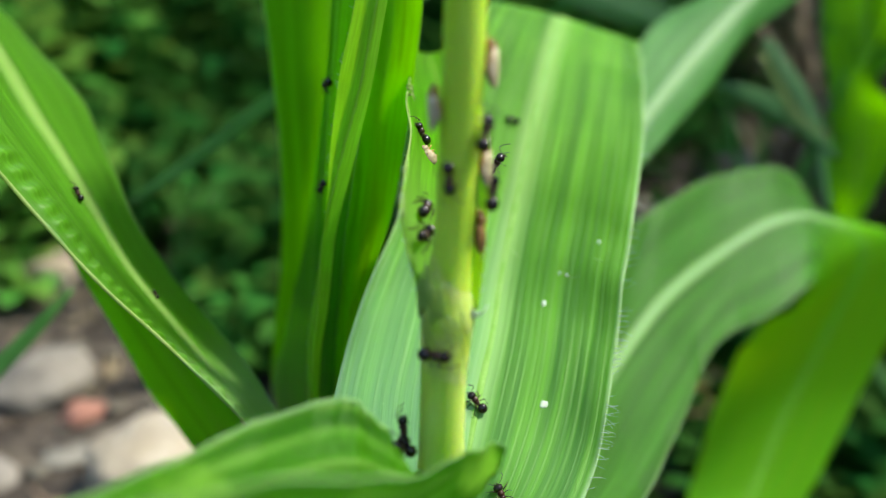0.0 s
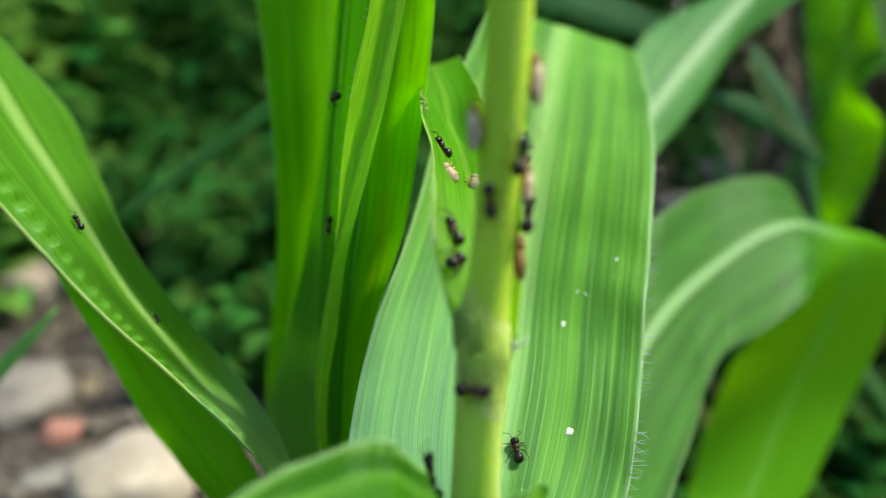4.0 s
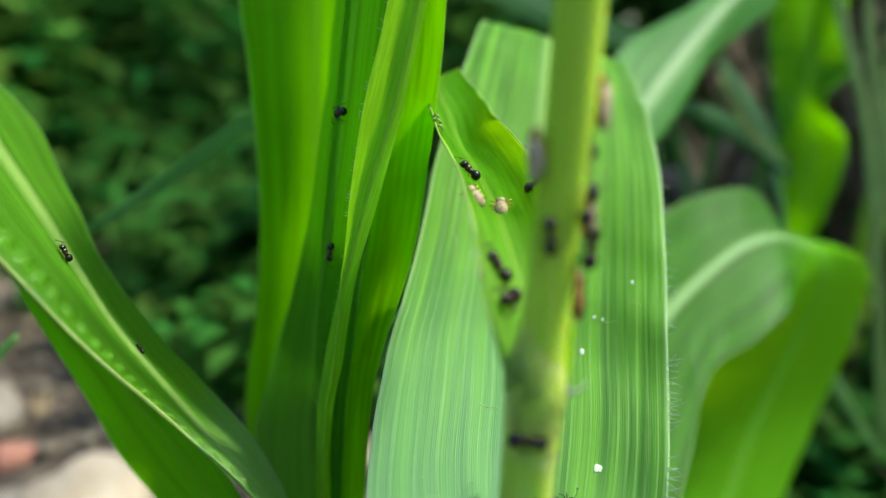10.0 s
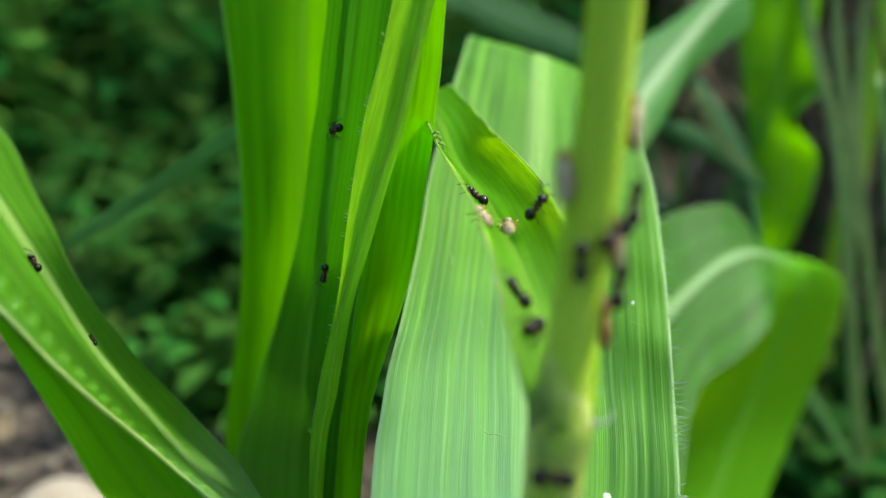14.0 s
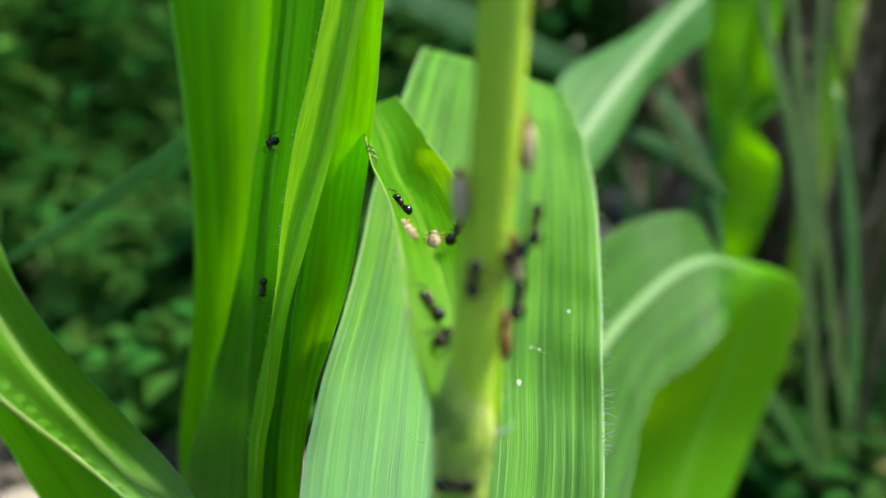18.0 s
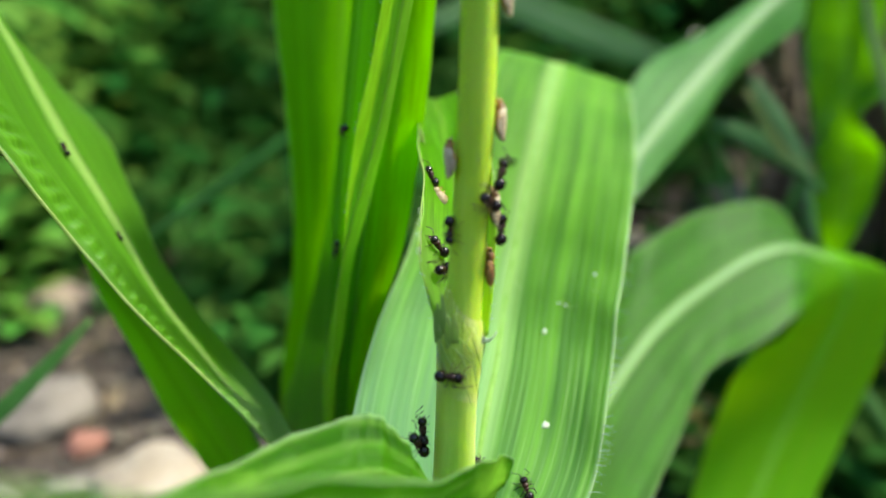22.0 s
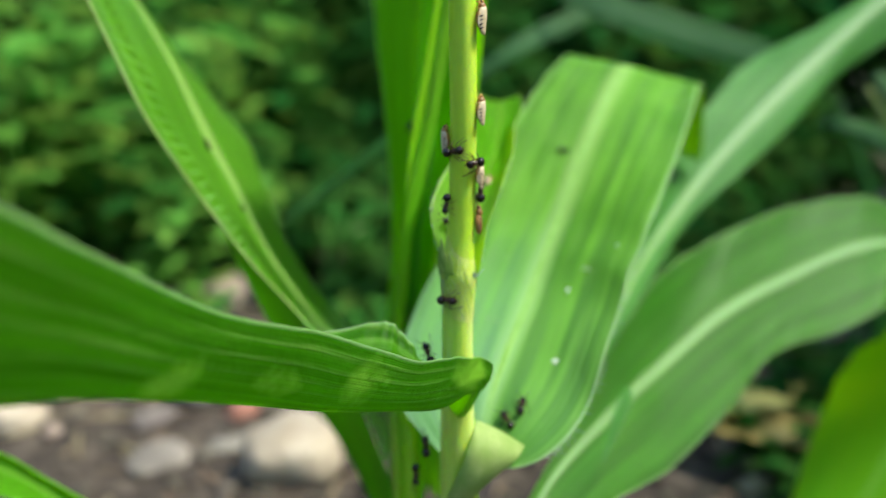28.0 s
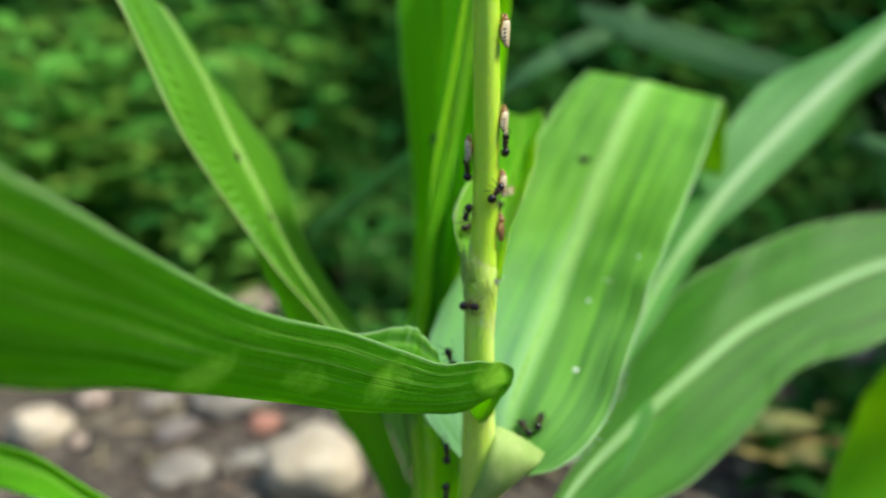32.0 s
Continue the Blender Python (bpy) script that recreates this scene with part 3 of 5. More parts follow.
NODE = [
    ((-0.25, 7.75, 21.5), (0.1, 8.05, 21.3), (0.42, 7.8, 21.5)),
    ((-0.5, 8.1, 22.5), (0.05, 8.5, 22), (0.45, 8.2, 22.2)),
    ((-0.55, 8.9, 22.9), (0, 9.3, 22.3), (0.55, 9.2, 22.7)),
    ((-0.6, 10.3, 23.2), (-0.05, 10.6, 22.6), (0.55, 10.5, 23.1)),
    ((-0.8, 11.7, 23.5), (-0.15, 12, 22.85), (0.4, 11.9, 23.4)),
    ((-0.93, 13.75, 23.85), (-0.35, 13.7, 23.1), (0.2, 13.3, 23.65)),
    ((-1.2, 14.8, 24), (-0.5, 15.2, 23.6), (0.1, 15.1, 23.9)),
    ((-1.2, 16.2, 24.3), (-0.8, 16.8, 24.1), (-0.2, 16.7, 24.3)),
]
A = [
    ((-4.6, 18, 10), (-3.9, 18.2, 10), (-3, 17, 10)),
    ((-5.7, 19.1, 14), (-4.3, 19.4, 14), (-2.8, 17, 14)),
    ((-5.2, 19.1, 18.2), (-3.9, 19.3, 18.2), (-2.5, 17, 18.2)),
    ((-4.9, 18.6, 21), (-3.6, 19, 21), (-2.3, 16.8, 21)),
    ((-5, 18.6, 23.7), (-3.5, 19, 23.7), (-2.1, 16.9, 23.7)),
    ((-5.2, 18.6, 26.5), (-3.4, 19.1, 26.5), (-1.9, 17, 26.5)),
    ((-5.4, 18.7, 31), (-3.3, 19.5, 31), (-1.5, 17, 31)),
]
B = [
    ((-3.5, 13.6, 11), (-3, 13.1, 11), (-2.5, 12.6, 11)),
    ((-4.83, 16.52, 14.91), (-3.2, 13.6, 16.4), (-2.4, 12.5, 16.6)),
    ((-4.48, 16.55, 16.98), (-3.05, 13.5, 18.4), (-2.3, 12.5, 18.5)),
    ((-3.73, 15.9, 19.45), (-2.85, 13.3, 20.2), (-2.1, 12.45, 20.1)),
    ((-3.2, 15.1, 21.4), (-2.65, 13.15, 21.3), (-1.95, 12.4, 21.3)),
    ((-2.95, 15.6, 23.3), (-2.35, 13, 23.3), (-1.6, 12.35, 23.3)),
    ((-2.7, 15.8, 25.2), (-2.1, 13, 25.2), (-1.35, 12.3, 25.2)),
    ((-2.3, 16.2, 30), (-1.6, 13.2, 30), (-0.8, 12.6, 30)),
]
C = [
    ((-2.85, 12.2, 12), (-2.75, 12, 12), (-2.68, 12.13, 12)),
    ((-2.75, 12, 18), (-2.62, 11.8, 18), (-2.52, 11.98, 18)),
    ((-2.6, 12, 19.6), (-2.4, 11.6, 19.8), (-2.27, 11.92, 19.8)),
    ((-2.3, 12, 21.1), (-2.2, 11.35, 21.2), (-2.04, 11.73, 21.2)),
    ((-2.1, 11.8, 22.6), (-1.85, 11.3, 22.5), (-1.69, 11.71, 22.5)),
    ((-1.9, 11.8, 23.9), (-1.5, 11.35, 23.7), (-1.36, 11.69, 23.75)),
    ((-1.6, 11.8, 25.1), (-1.2, 11.3, 25), (-1.09, 11.62, 25)),
    ((-1.1, 11.8, 27.5), (-0.7, 11.3, 27.5), (-0.56, 11.62, 27.5)),
    ((-0.3, 11.8, 31), (0, 11.4, 31), (0.14, 11.67, 31)),
]
D = [
    ((-2.7, 12.6, 12), (-2.5, 12.9, 12), (-2.2, 12.3, 12)),
    ((-2.6, 12.7, 18), (-2.2, 13, 18), (-1.9, 12.1, 18)),
    ((-2.5, 12.8, 19.6), (-2, 13.2, 19.6), (-1.65, 12.1, 19.8)),
    ((-2.3, 13, 21.2), (-1.7, 13.5, 21.2), (-1.15, 12.5, 21.4)),
    ((-2.1, 13.1, 22.9), (-1.5, 13.6, 22.9), (-0.9, 12.95, 22.9)),
    ((-1.95, 13.2, 24.4), (-1.3, 13.7, 24.4), (-0.72, 13.3, 24.4)),
    ((-1.8, 13.3, 26), (-1.2, 13.8, 26), (-0.6, 13.6, 26)),
    ((-1.4, 13.5, 31), (-0.8, 14, 31), (-0.2, 14, 31)),
]
LEFT = [
    ((-3, 12, 15.5), (-2.9, 11.5, 15.2), (-2.7, 10.9, 15.8)),
    ((-3.5, 12.2, 17.5), (-3.5, 11.3, 17.6), (-3.3, 10, 18.5)),
    ((-4.9, 13.3, 18.6), (-4.5, 11.2, 19.1), (-4.5, 10.1, 19.8)),
    ((-6.7, 14.6, 19.8), (-5.6, 11.3, 20.7), (-5.3, 9.85, 20.9)),
    ((-8.1, 15.9, 21.5), (-6.6, 11.8, 22.1), (-6.3, 9.8, 22.3)),
    ((-9.4, 16.9, 23.3), (-7.6, 12.2, 23.6), (-7.3, 9.5, 24.2)),
    ((-11.1, 17.3, 24.9), (-8.6, 12.5, 25.4), (-8.4, 9.6, 26.6)),
    ((-12.5, 17.6, 26.6), (-9.8, 12.8, 27.2), (-9.6, 9.8, 28.6)),
]
LEFTB = [
    ((-2.8, 12.6, 11), (-3.1, 13, 11), (-3.5, 13.3, 11)),
    ((-3.2, 12.5, 14), (-3.9, 13.4, 13.7), (-5, 14, 13.5)),
    ((-3.9, 12.4, 16.2), (-4.9, 13.5, 15.7), (-6.3, 14.3, 15.2)),
    ((-4.9, 12.7, 17.9), (-5.8, 13.6, 17.2), (-7.2, 14.4, 16.6)),
    ((-6.3, 13.3, 19.2), (-6.9, 13.9, 18.7), (-7.8, 14.35, 18.2)),
    ((-7.8, 14, 20.2), (-8.1, 14.2, 20), (-8.5, 14.5, 19.5)),
    ((-8.8, 14.5, 20.8), (-8.9, 14.6, 20.7), (-9, 14.7, 20.6)),
]
FRONT = [
    ((0.5, 7.75, 19.3), (0.1, 7.35, 18.9), (-0.28, 7.6, 19.4)),
    ((0.72, 7.09, 20.14), (0.44, 6.93, 19.62), (-0.4, 7.2, 19.7)),
    ((0.35, 6.53, 20.43), (0.02, 6.43, 19.54), (-0.6, 6.95, 20.3)),
    ((-0.1, 5.82, 20.61), (-0.54, 5.8, 19.76), (-0.85, 6.9, 20.72)),
    ((-0.58, 5.07, 21.11), (-1.13, 4.98, 20.1), (-1.22, 6.8, 20.84)),
    ((-1.08, 4.32, 21.61), (-1.69, 4.19, 20.5), (-1.9, 6.4, 20.75)),
    ((-1.56, 3.04, 22.25), (-2.14, 3.01, 21.14), (-2.38, 5.51, 20.86)),
    ((-1.84, 1.7, 23.22), (-2.45, 1.73, 21.74), (-2.83, 4.39, 21.24)),
    ((-2.03, 0.78, 23.94), (-2.64, 0.79, 22.14), (-3.36, 3.51, 21.74)),
    ((-2.13, 0.2, 24.34), (-2.83, 0.16, 22.49), (-3.74, 2.75, 22.09)),
]
ARCH = [
    ((0.5, 8.6, 15.2), (0.8, 8.4, 15), (1.1, 8.1, 15)),
    ((1.6, 11.5, 16.2), (1.43, 10.49, 15.8), (2.2, 9.3, 15)),
    ((3.66, 17.35, 18.41), (2.65, 13.49, 16.05), (2.81, 10.67, 15.35)),
    ((5.56, 22.22, 18.62), (4.26, 17.21, 16.14), (4.23, 13.2, 14.86)),
    ((7.74, 25.07, 19.05), (6.43, 20.63, 16.81), (5.98, 16.46, 14.99)),
    ((10.04, 27.84, 19.22), (9.24, 24.04, 17.27), (7.85, 19.77, 15.62)),
    ((13.63, 30.06, 19.14), (11.89, 26.42, 17.79), (10.44, 22.04, 15.77)),
    ((16.1, 30.31, 16.74), (14.31, 27.82, 17.62), (12.61, 24.05, 16.18)),
    ((20.77, 32.06, 15.36), (17.65, 30.12, 15.61), (13.59, 26.99, 14.2)),
    ((21.12, 32.39, 11.44), (17.18, 30.8, 11.41), (12.81, 29.02, 11.79)),
    ((19.99, 32.1, 7.45), (15.64, 30.34, 7.34), (12.09, 29.7, 8.18)),
    ((16.69, 29.2, 3.05), (13.64, 28.42, 3.5), (10.69, 28.28, 3.46)),
    ((12.99, 25.65, 0.79), (10.72, 24.97, 1.31), (8.73, 24.88, 1.29)),
]
UPRIGHT = [
    ((0.7, 9.4, 14.5), (1, 9.2, 14.4), (1.3, 9, 14.4)),
    ((2.4, 14.5, 16.5), (2.8, 14.2, 16.2), (3.2, 13.9, 16.2)),
    ((1.86, 17.16, 17.49), (2.34, 16.54, 16.65), (2.69, 16.02, 16.35)),
    ((3.73, 22.09, 20.19), (3.4, 20.42, 18.2), (3.69, 19.83, 17.68)),
    ((4.87, 26.02, 21.82), (4.99, 24.43, 19.68), (5.25, 23.6, 19.27)),
    ((6.37, 28.98, 23.47), (7.23, 27.73, 21.88), (7.45, 26.82, 20.7)),
    ((8.3, 32.08, 25.23), (10.36, 31.39, 24.55), (10, 29.82, 22.53)),
    ((11.55, 34.4, 26.73), (13.45, 34.45, 27.03), (12.44, 32.91, 24.58)),
    ((15.22, 37.03, 28.98), (16.81, 37.58, 29.48), (16.69, 36.38, 27.02)),
]
HANG = [
    ((25.5, 54.69, 44.8), (26.7, 53.08, 44.37), (27.32, 50.47, 43.36)),
    ((22.68, 49.18, 35.76), (24.14, 47.65, 35.57), (25.1, 45.16, 34.98)),
    ((21.35, 46.74, 30.01), (22.9, 45.25, 30.01), (24.31, 42.85, 29.71)),
    ((21.17, 45.84, 26.69), (22.91, 44.39, 26.8), (23.88, 42.04, 26.67)),
    ((21.32, 44.83, 24.03), (22.94, 43.4, 24.22), (24.33, 41.09, 24.24)),
    ((21.47, 43.87, 21.9), (22.6, 42.47, 22.16), (22.29, 40.21, 22.25)),
    ((21.49, 42.92, 19.8), (22.72, 41.54, 20.13), (23.42, 39.3, 20.35)),
    ((21.08, 41.55, 17.29), (22.29, 40.19, 17.7), (22.62, 38, 18.06)),
    ((21.2, 40.57, 15.45), (21.76, 39.24, 15.92), (21.55, 37.08, 16.37)),
    ((22.01, 39.84, 13.77), (21.55, 38.54, 14.27), (20.54, 36.42, 14.81)),
]
BACKX = [
    ((-5.65, 34.65, 24.81), (-5.49, 34.65, 24.66), (-5.33, 34.62, 24.35)),
    ((-3.62, 35.65, 26.56), (-3.45, 35.59, 26.17), (-3.28, 35.5, 25.65)),
    ((-1.07, 37.78, 28.08), (-0.74, 37.75, 27.6), (-0.42, 37.71, 27.13)),
    ((1.93, 40.06, 29.66), (2.27, 40.02, 29.17), (2.6, 39.99, 28.69)),
]
BACKY = [
    ((-1.33, 37.06, 29.66), (-1.16, 36.98, 29.2), (-1, 36.91, 28.75)),
    ((2.3, 37.8, 28.81), (2.48, 37.64, 27.99), (2.21, 37.37, 27.22)),
    ((6.96, 39.75, 27.4), (7, 39.52, 26.47), (6.72, 39.21, 25.55)),
    ((11.87, 41.7, 25.75), (11.73, 41.52, 25.18), (11.44, 41.3, 24.65)),
    ((14.44, 42.08, 24.57), (14.45, 42.04, 24.41), (14.45, 42, 24.25)),
]
COLLAR = [
    ((-0.4, 7.5, 16.69), (-0.19, 7.38, 16.84), (-0.07, 7.58, 16.68)),
    ((-0.04, 7.28, 17.53), (0.2, 7.24, 17.54), (0.4, 7.46, 17.35)),
    ((0.2, 7.29, 18.13), (0.5, 7.33, 17.98), (0.78, 7.64, 17.69)),
    ((0.3, 7.5, 18.44), (0.61, 7.54, 18.28), (1.07, 7.88, 17.89)),
    ((0.3, 7.86, 18.59), (0.67, 8.01, 18.38), (1.17, 8.25, 17.95)),
]

# ---- ground ----
def ground_height(x, y):
    """Height of the soil in cm at x, y in cm."""
    near = math.exp(-((x / 260) ** 2 + ((y - 60) / 260) ** 2))
    return near * (1.6 * noise.noise((x * 0.03, y * 0.03, 0.7)) + 0.6 * noise.noise((x * 0.13, y * 0.13, 2.7)) + 0.2 * noise.noise((x * 0.45, y * 0.45, 5.1))) - 0.3


def build_ground():
    ring = [0.0]
    while ring[-1] < 300000:
        ring.append(ring[-1] * 1.06 + 1.5)
    sides = 120
    verts, faces = [(0, 0.3, ground_height(0, 30) * CM)], []
    for r in ring[1:]:
        for k in range(sides):
            x, y = r * math.cos(2 * math.pi * k / sides), 30 + r * math.sin(2 * math.pi * k / sides)
            verts.append((x * CM, y * CM, ground_height(x, y) * CM))
    for k in range(sides):
        faces.append((0, 1 + k, 1 + (k + 1) % sides))
    for i in range(len(ring) - 2):
        for k in range(sides):
            a = 1 + i * sides
            faces.append((a + k, a + sides + k, a + sides + (k + 1) % sides, a + (k + 1) % sides))
    return tagged(mesh_object("ground", verts, faces, SOIL), "dark brown crumbly garden soil under the plants", "ground", kind="structure")


build_ground()


def stone(x, y, size, seed, squash=0.6, turn=0.0, label="pale beige rounded field stone lying on soil", material=None):
    bm = bmesh.new()
    bmesh.ops.create_icosphere(bm, subdivisions=4, radius=1.0)
    for v in bm.verts:
        d = 1 + 0.28 * noise.noise(v.co * 1.1 + Vector((seed, 0, 0))) + 0.07 * noise.noise(v.co * 3.3 + Vector((seed, 4, 0))) + 0.02 * noise.noise(v.co * 9 + Vector((0, seed, 0)))
        v.co = Vector((v.co.x * d, v.co.y * d * 0.8, v.co.z * d * squash)) * size * CM
    me = bpy.data.meshes.new("stone")
    bm.to_mesh(me)
    bm.free()
    me.polygons.foreach_set("use_smooth", [True] * len(me.polygons))
    me.materials.append(material or STONE)
    ob = new("stone", me)
    ob.matrix_world = pose(x * CM, y * CM, (ground_height(x, y) + size * squash * 0.55) * CM, 0, 0, turn)
    return tagged(ob, label, "stone", "stones on the soil")


# ---- the front maize plant ----
plant = thing("maize_plant", "young green maize plant with broad leaves and insects on its stem", "maize plant", (0.1, 7.9, 0))


def under(parent):
    """Parts are built in world space; this keeps them there under their thing."""
    for ob in parent.children:
        if ob.get("placed") is None:
            ob.matrix_parent_inverse = Matrix.Translation(-parent.location)
            ob["placed"] = 1


tube("stem", [(0.25, 7.75, 36), (0.2, 7.78, 25.5), (0.16, 7.8, 23.5), (0.1, 7.8, 22.2), (0.05, 7.78, 21.5), (0.02, 7.76, 20.8), (0.0, 7.72, 19.6), (-0.02, 7.72, 18), (0.0, 7.75, 14), (0.05, 7.8, 8), (0.1, 7.9, -0.5)],
     [0.2, 0.225, 0.225, 0.235, 0.27, 0.26, 0.275, 0.30, 0.42, 0.5, 0.55], STALK, plant, "smooth yellow-green jointed stem", sides=28, along=10)
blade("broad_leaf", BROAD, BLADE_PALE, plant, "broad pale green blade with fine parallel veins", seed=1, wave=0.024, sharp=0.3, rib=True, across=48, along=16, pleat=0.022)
blade("collar_leaf", NODE, BLADE_BASE, plant, "narrow blade with curled wavy margins", seed=2, wave=0.06)
blade("front_leaf", FRONT, BLADE_SPOT, plant, "folded blade with ruffled margins", seed=3, wave=0.035, sharp=0.35, ruffle=0.22, across=28, along=16)
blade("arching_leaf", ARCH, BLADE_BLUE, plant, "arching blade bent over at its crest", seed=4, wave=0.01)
blade("upright_leaf", UPRIGHT, BLADE_SILVER, plant, "long blue-green blade", seed=5, wave=0.01, rib=True)
tube("sheath", [(0.06, 7.78, 21.6), (0.05, 7.77, 21.5), (0.03, 7.76, 21.1), (0.01, 7.74, 20.3), (0.0, 7.72, 19.5), (-0.02, 7.72, 18.6), (-0.02, 7.74, 16), (0.0, 7.76, 13)],
     [0.27, 0.290, 0.280, 0.277, 0.29, 0.315, 0.40, 0.5], SHEATH, plant, "pale yellow-green leaf sheath wrapped round the stem", sides=28, along=10, caps=False)
# torn membrane and swelling at the joint
tube("joint", [(0.05, 7.80, 22.15), (0.055, 7.79, 21.85), (0.055, 7.78, 21.6), (0.05, 7.775, 21.42), (0.04, 7.77, 21.2), (0.03, 7.76, 20.9), (0.015, 7.745, 20.5)], [0.205, 0.252, 0.288, 0.306, 0.303, 0.290, 0.268], JOINT, plant, "swollen pale joint", sides=28)
for n in range(9):
    s = noise.noise((n * 1.7, 3.1, 0.2))
    tube("collar_hair", [(0.27, 7.70 + 0.03 * s, 21.56 - 0.012 * n), (0.36, 7.66 + 0.05 * s, 21.52 - 0.01 * n), (0.44 + 0.08 * s, 7.64, 21.50 + 0.10 * s), (0.50 + 0.10 * s, 7.63 + 0.03 * n * s, 21.58 + 0.12 * s)], [0.008, 0.007, 0.006, 0.003], WHITE, plant, sides=5, along=3)
FIBRE_RNG = random.Random(12)
for n in range(14):
    w0, h0 = FIBRE_RNG.uniform(-2.7, -0.3), FIBRE_RNG.uniform(21.3, 21.75)
    w1, h1 = w0 + FIBRE_RNG.uniform(0.3, 1.0), h0 - FIBRE_RNG.uniform(0.25, 0.7)
    rows = []
    for u in (0.0, 0.35, 0.7, 1.0):
        w, r = w0 + (w1 - w0) * u, 0.318 + 0.012 * math.sin(u * 3.1)
        rows.append((0.04 + r * math.cos(w), 7.765 + r * math.sin(w), h0 + (h1 - h0) * u))
    tube("membrane_fibre", rows, [0.004, 0.009, 0.008, 0.003], COLLARS, plant, sides=5, along=4, squash=0.6)
for n in range(5):
    w, h = -2.9 + 0.28 * n, 21.62 + 0.10 * (n % 3)
    x, y = 0.05 + 0.29 * math.cos(w), 7.77 + 0.29 * math.sin(w)
    d = np.array((math.cos(w), math.sin(w), 0.0))
    tip_z = h + FIBRE_RNG.uniform(0.18, 0.34)
    blade("ligule_shred", [((x - 0.05, y, h - 0.2), (x, y, h - 0.22), (x + 0.05, y - 0.01, h - 0.2)),
                           ((x - 0.05 + 0.02 * d[0], y + 0.02 * d[1], h), (x + 0.03 * d[0], y + 0.03 * d[1], h), (x + 0.045 + 0.02 * d[0], y - 0.01 + 0.02 * d[1], h)),
                           ((x - 0.015 + 0.05 * d[0], y + 0.05 * d[1], tip_z), (x + 0.05 * d[0], y + 0.05 * d[1], tip_z + 0.02), (x + 0.012 + 0.05 * d[0], y + 0.05 * d[1], tip_z))],
          COLLARS, plant, across=6, along=5, thick=0.008, wave=0.1, seed=40 + n)
blade("leaf_collar", COLLAR, COLLARS, plant, "pale membranous collar", seed=15, wave=0.02)
HAIR_RNG = random.Random(31)
right_margin = spline(np.asarray(BROAD)[:, 2], 40)
for n in range(90):
    p = right_margin[HAIR_RNG.randint(40, 250)] + np.array((0.0, 0.0, 0.0))
    w = np.array((HAIR_RNG.uniform(0.10, 0.22), HAIR_RNG.uniform(-0.12, 0.02), HAIR_RNG.uniform(-0.08, 0.10)))
    tube("margin_hair", [p - w * 0.15, p + w * 0.5, p + w + (0, 0, HAIR_RNG.uniform(-0.03, 0.05))], [0.004, 0.003, 0.001], WHITE, plant, sides=4, along=2)
tube("leaf_margin", np.asarray(NODE)[1:, 0], [0.012, 0.014, 0.016, 0.016, 0.018, 0.02, 0.03], COLLARS, plant, sides=6)
tube("leaf_margin", np.asarray(NODE)[2:, 2], [0.010, 0.012, 0.013, 0.013, 0.013, 0.010], COLLARS, plant, sides=6)
for n, (x, y, z) in enumerate(((-0.86, 12.35, 23.60), (-0.83, 12.25, 23.52), (-0.88, 12.45, 23.66))):
    tube("margin_curl", [(x, y, z), (x + 0.05, y - 0.04, z + 0.05), (x + 0.10, y - 0.02, z + 0.02), (x + 0.11, y + 0.02, z - 0.06)], [0.012, 0.024, 0.024, 0.010], COLLARS, plant, "curled pale edge", sides=7, along=4)
for side in (0, 2):
    edge = spline(np.asarray(NODE)[:4, side], 20)
    for n in range(34):
        p = edge[HAIR_RNG.randint(4, 50)]
        w = np.array(((-1 if side == 0 else 1) * HAIR_RNG.uniform(0.02, 0.08), HAIR_RNG.uniform(-0.06, 0.0), HAIR_RNG.uniform(-0.02, 0.07)))
        tube("margin_hair", [p - w * 0.15, p + w * 0.5, p + w], [0.004, 0.003, 0.001], WHITE, plant, sides=4, along=2)
for line in SCARS:
    tube("leaf_scar", line, [0.003] + [0.009] * (len(line) - 2) + [0.003], COLLARS, plant, "pale dry scratch", sides=6, along=3, squash=0.5)
under(plant)

# ---- the maize shoot behind ----
shoot = thing("maize_shoot", "upright maize shoot with overlapping rolled green leaves", "maize plant", (-2.8, 12.8, 0))
tube("stem", [(-2.7, 12.6, 16), (-2.75, 12.7, 8), (-2.8, 12.8, -0.5)], [0.35, 0.5, 0.55], STALK, shoot)
blade("back_leaf", A, BLADE, shoot, seed=6, wave=0.01)
blade("inner_leaf", B, BLADE_INNER_SHADE, shoot, seed=7, wave=0.01)
blade("rolled_leaf", C, BLADE_BRIGHT, shoot, seed=8, wave=0.01, sharp=0.8)
blade("side_leaf", D, BLADE_YOUNG, shoot, seed=9, wave=0.01)
blade("spreading_leaf", LEFT, BLADE_CHANNEL, shoot, "channelled blade with a pale midrib", seed=10, wave=0.012, sharp=0.3, across=36, along=60, crimp=(0.72, 0.045, 0.30))
# the brighter blade colour here stands in for sunlight on this leaf
blade("lower_leaf", LEFTB, BLADE_YOUNG, shoot, seed=11, wave=0.01)
tube("leaf_margin", np.asarray(LEFT)[1:, 2], [0.02, 0.028, 0.028, 0.028, 0.028, 0.028, 0.028], COLLARS, shoot, "pale thin blade edge", sides=8)
rolled_margin = spline(np.asarray(C)[:, 0], 30)
for n in range(60):
    p = rolled_margin[HAIR_RNG.randint(30, 210)]
    w = np.array((HAIR_RNG.uniform(-0.07, -0.02), HAIR_RNG.uniform(-0.05, 0.0), HAIR_RNG.uniform(-0.01, 0.05)))
    tube("margin_hair", [p - w * 0.2, p + w * 0.5, p + w], [0.006, 0.004, 0.001], WHITE, shoot, sides=4, along=2)
under(shoot)

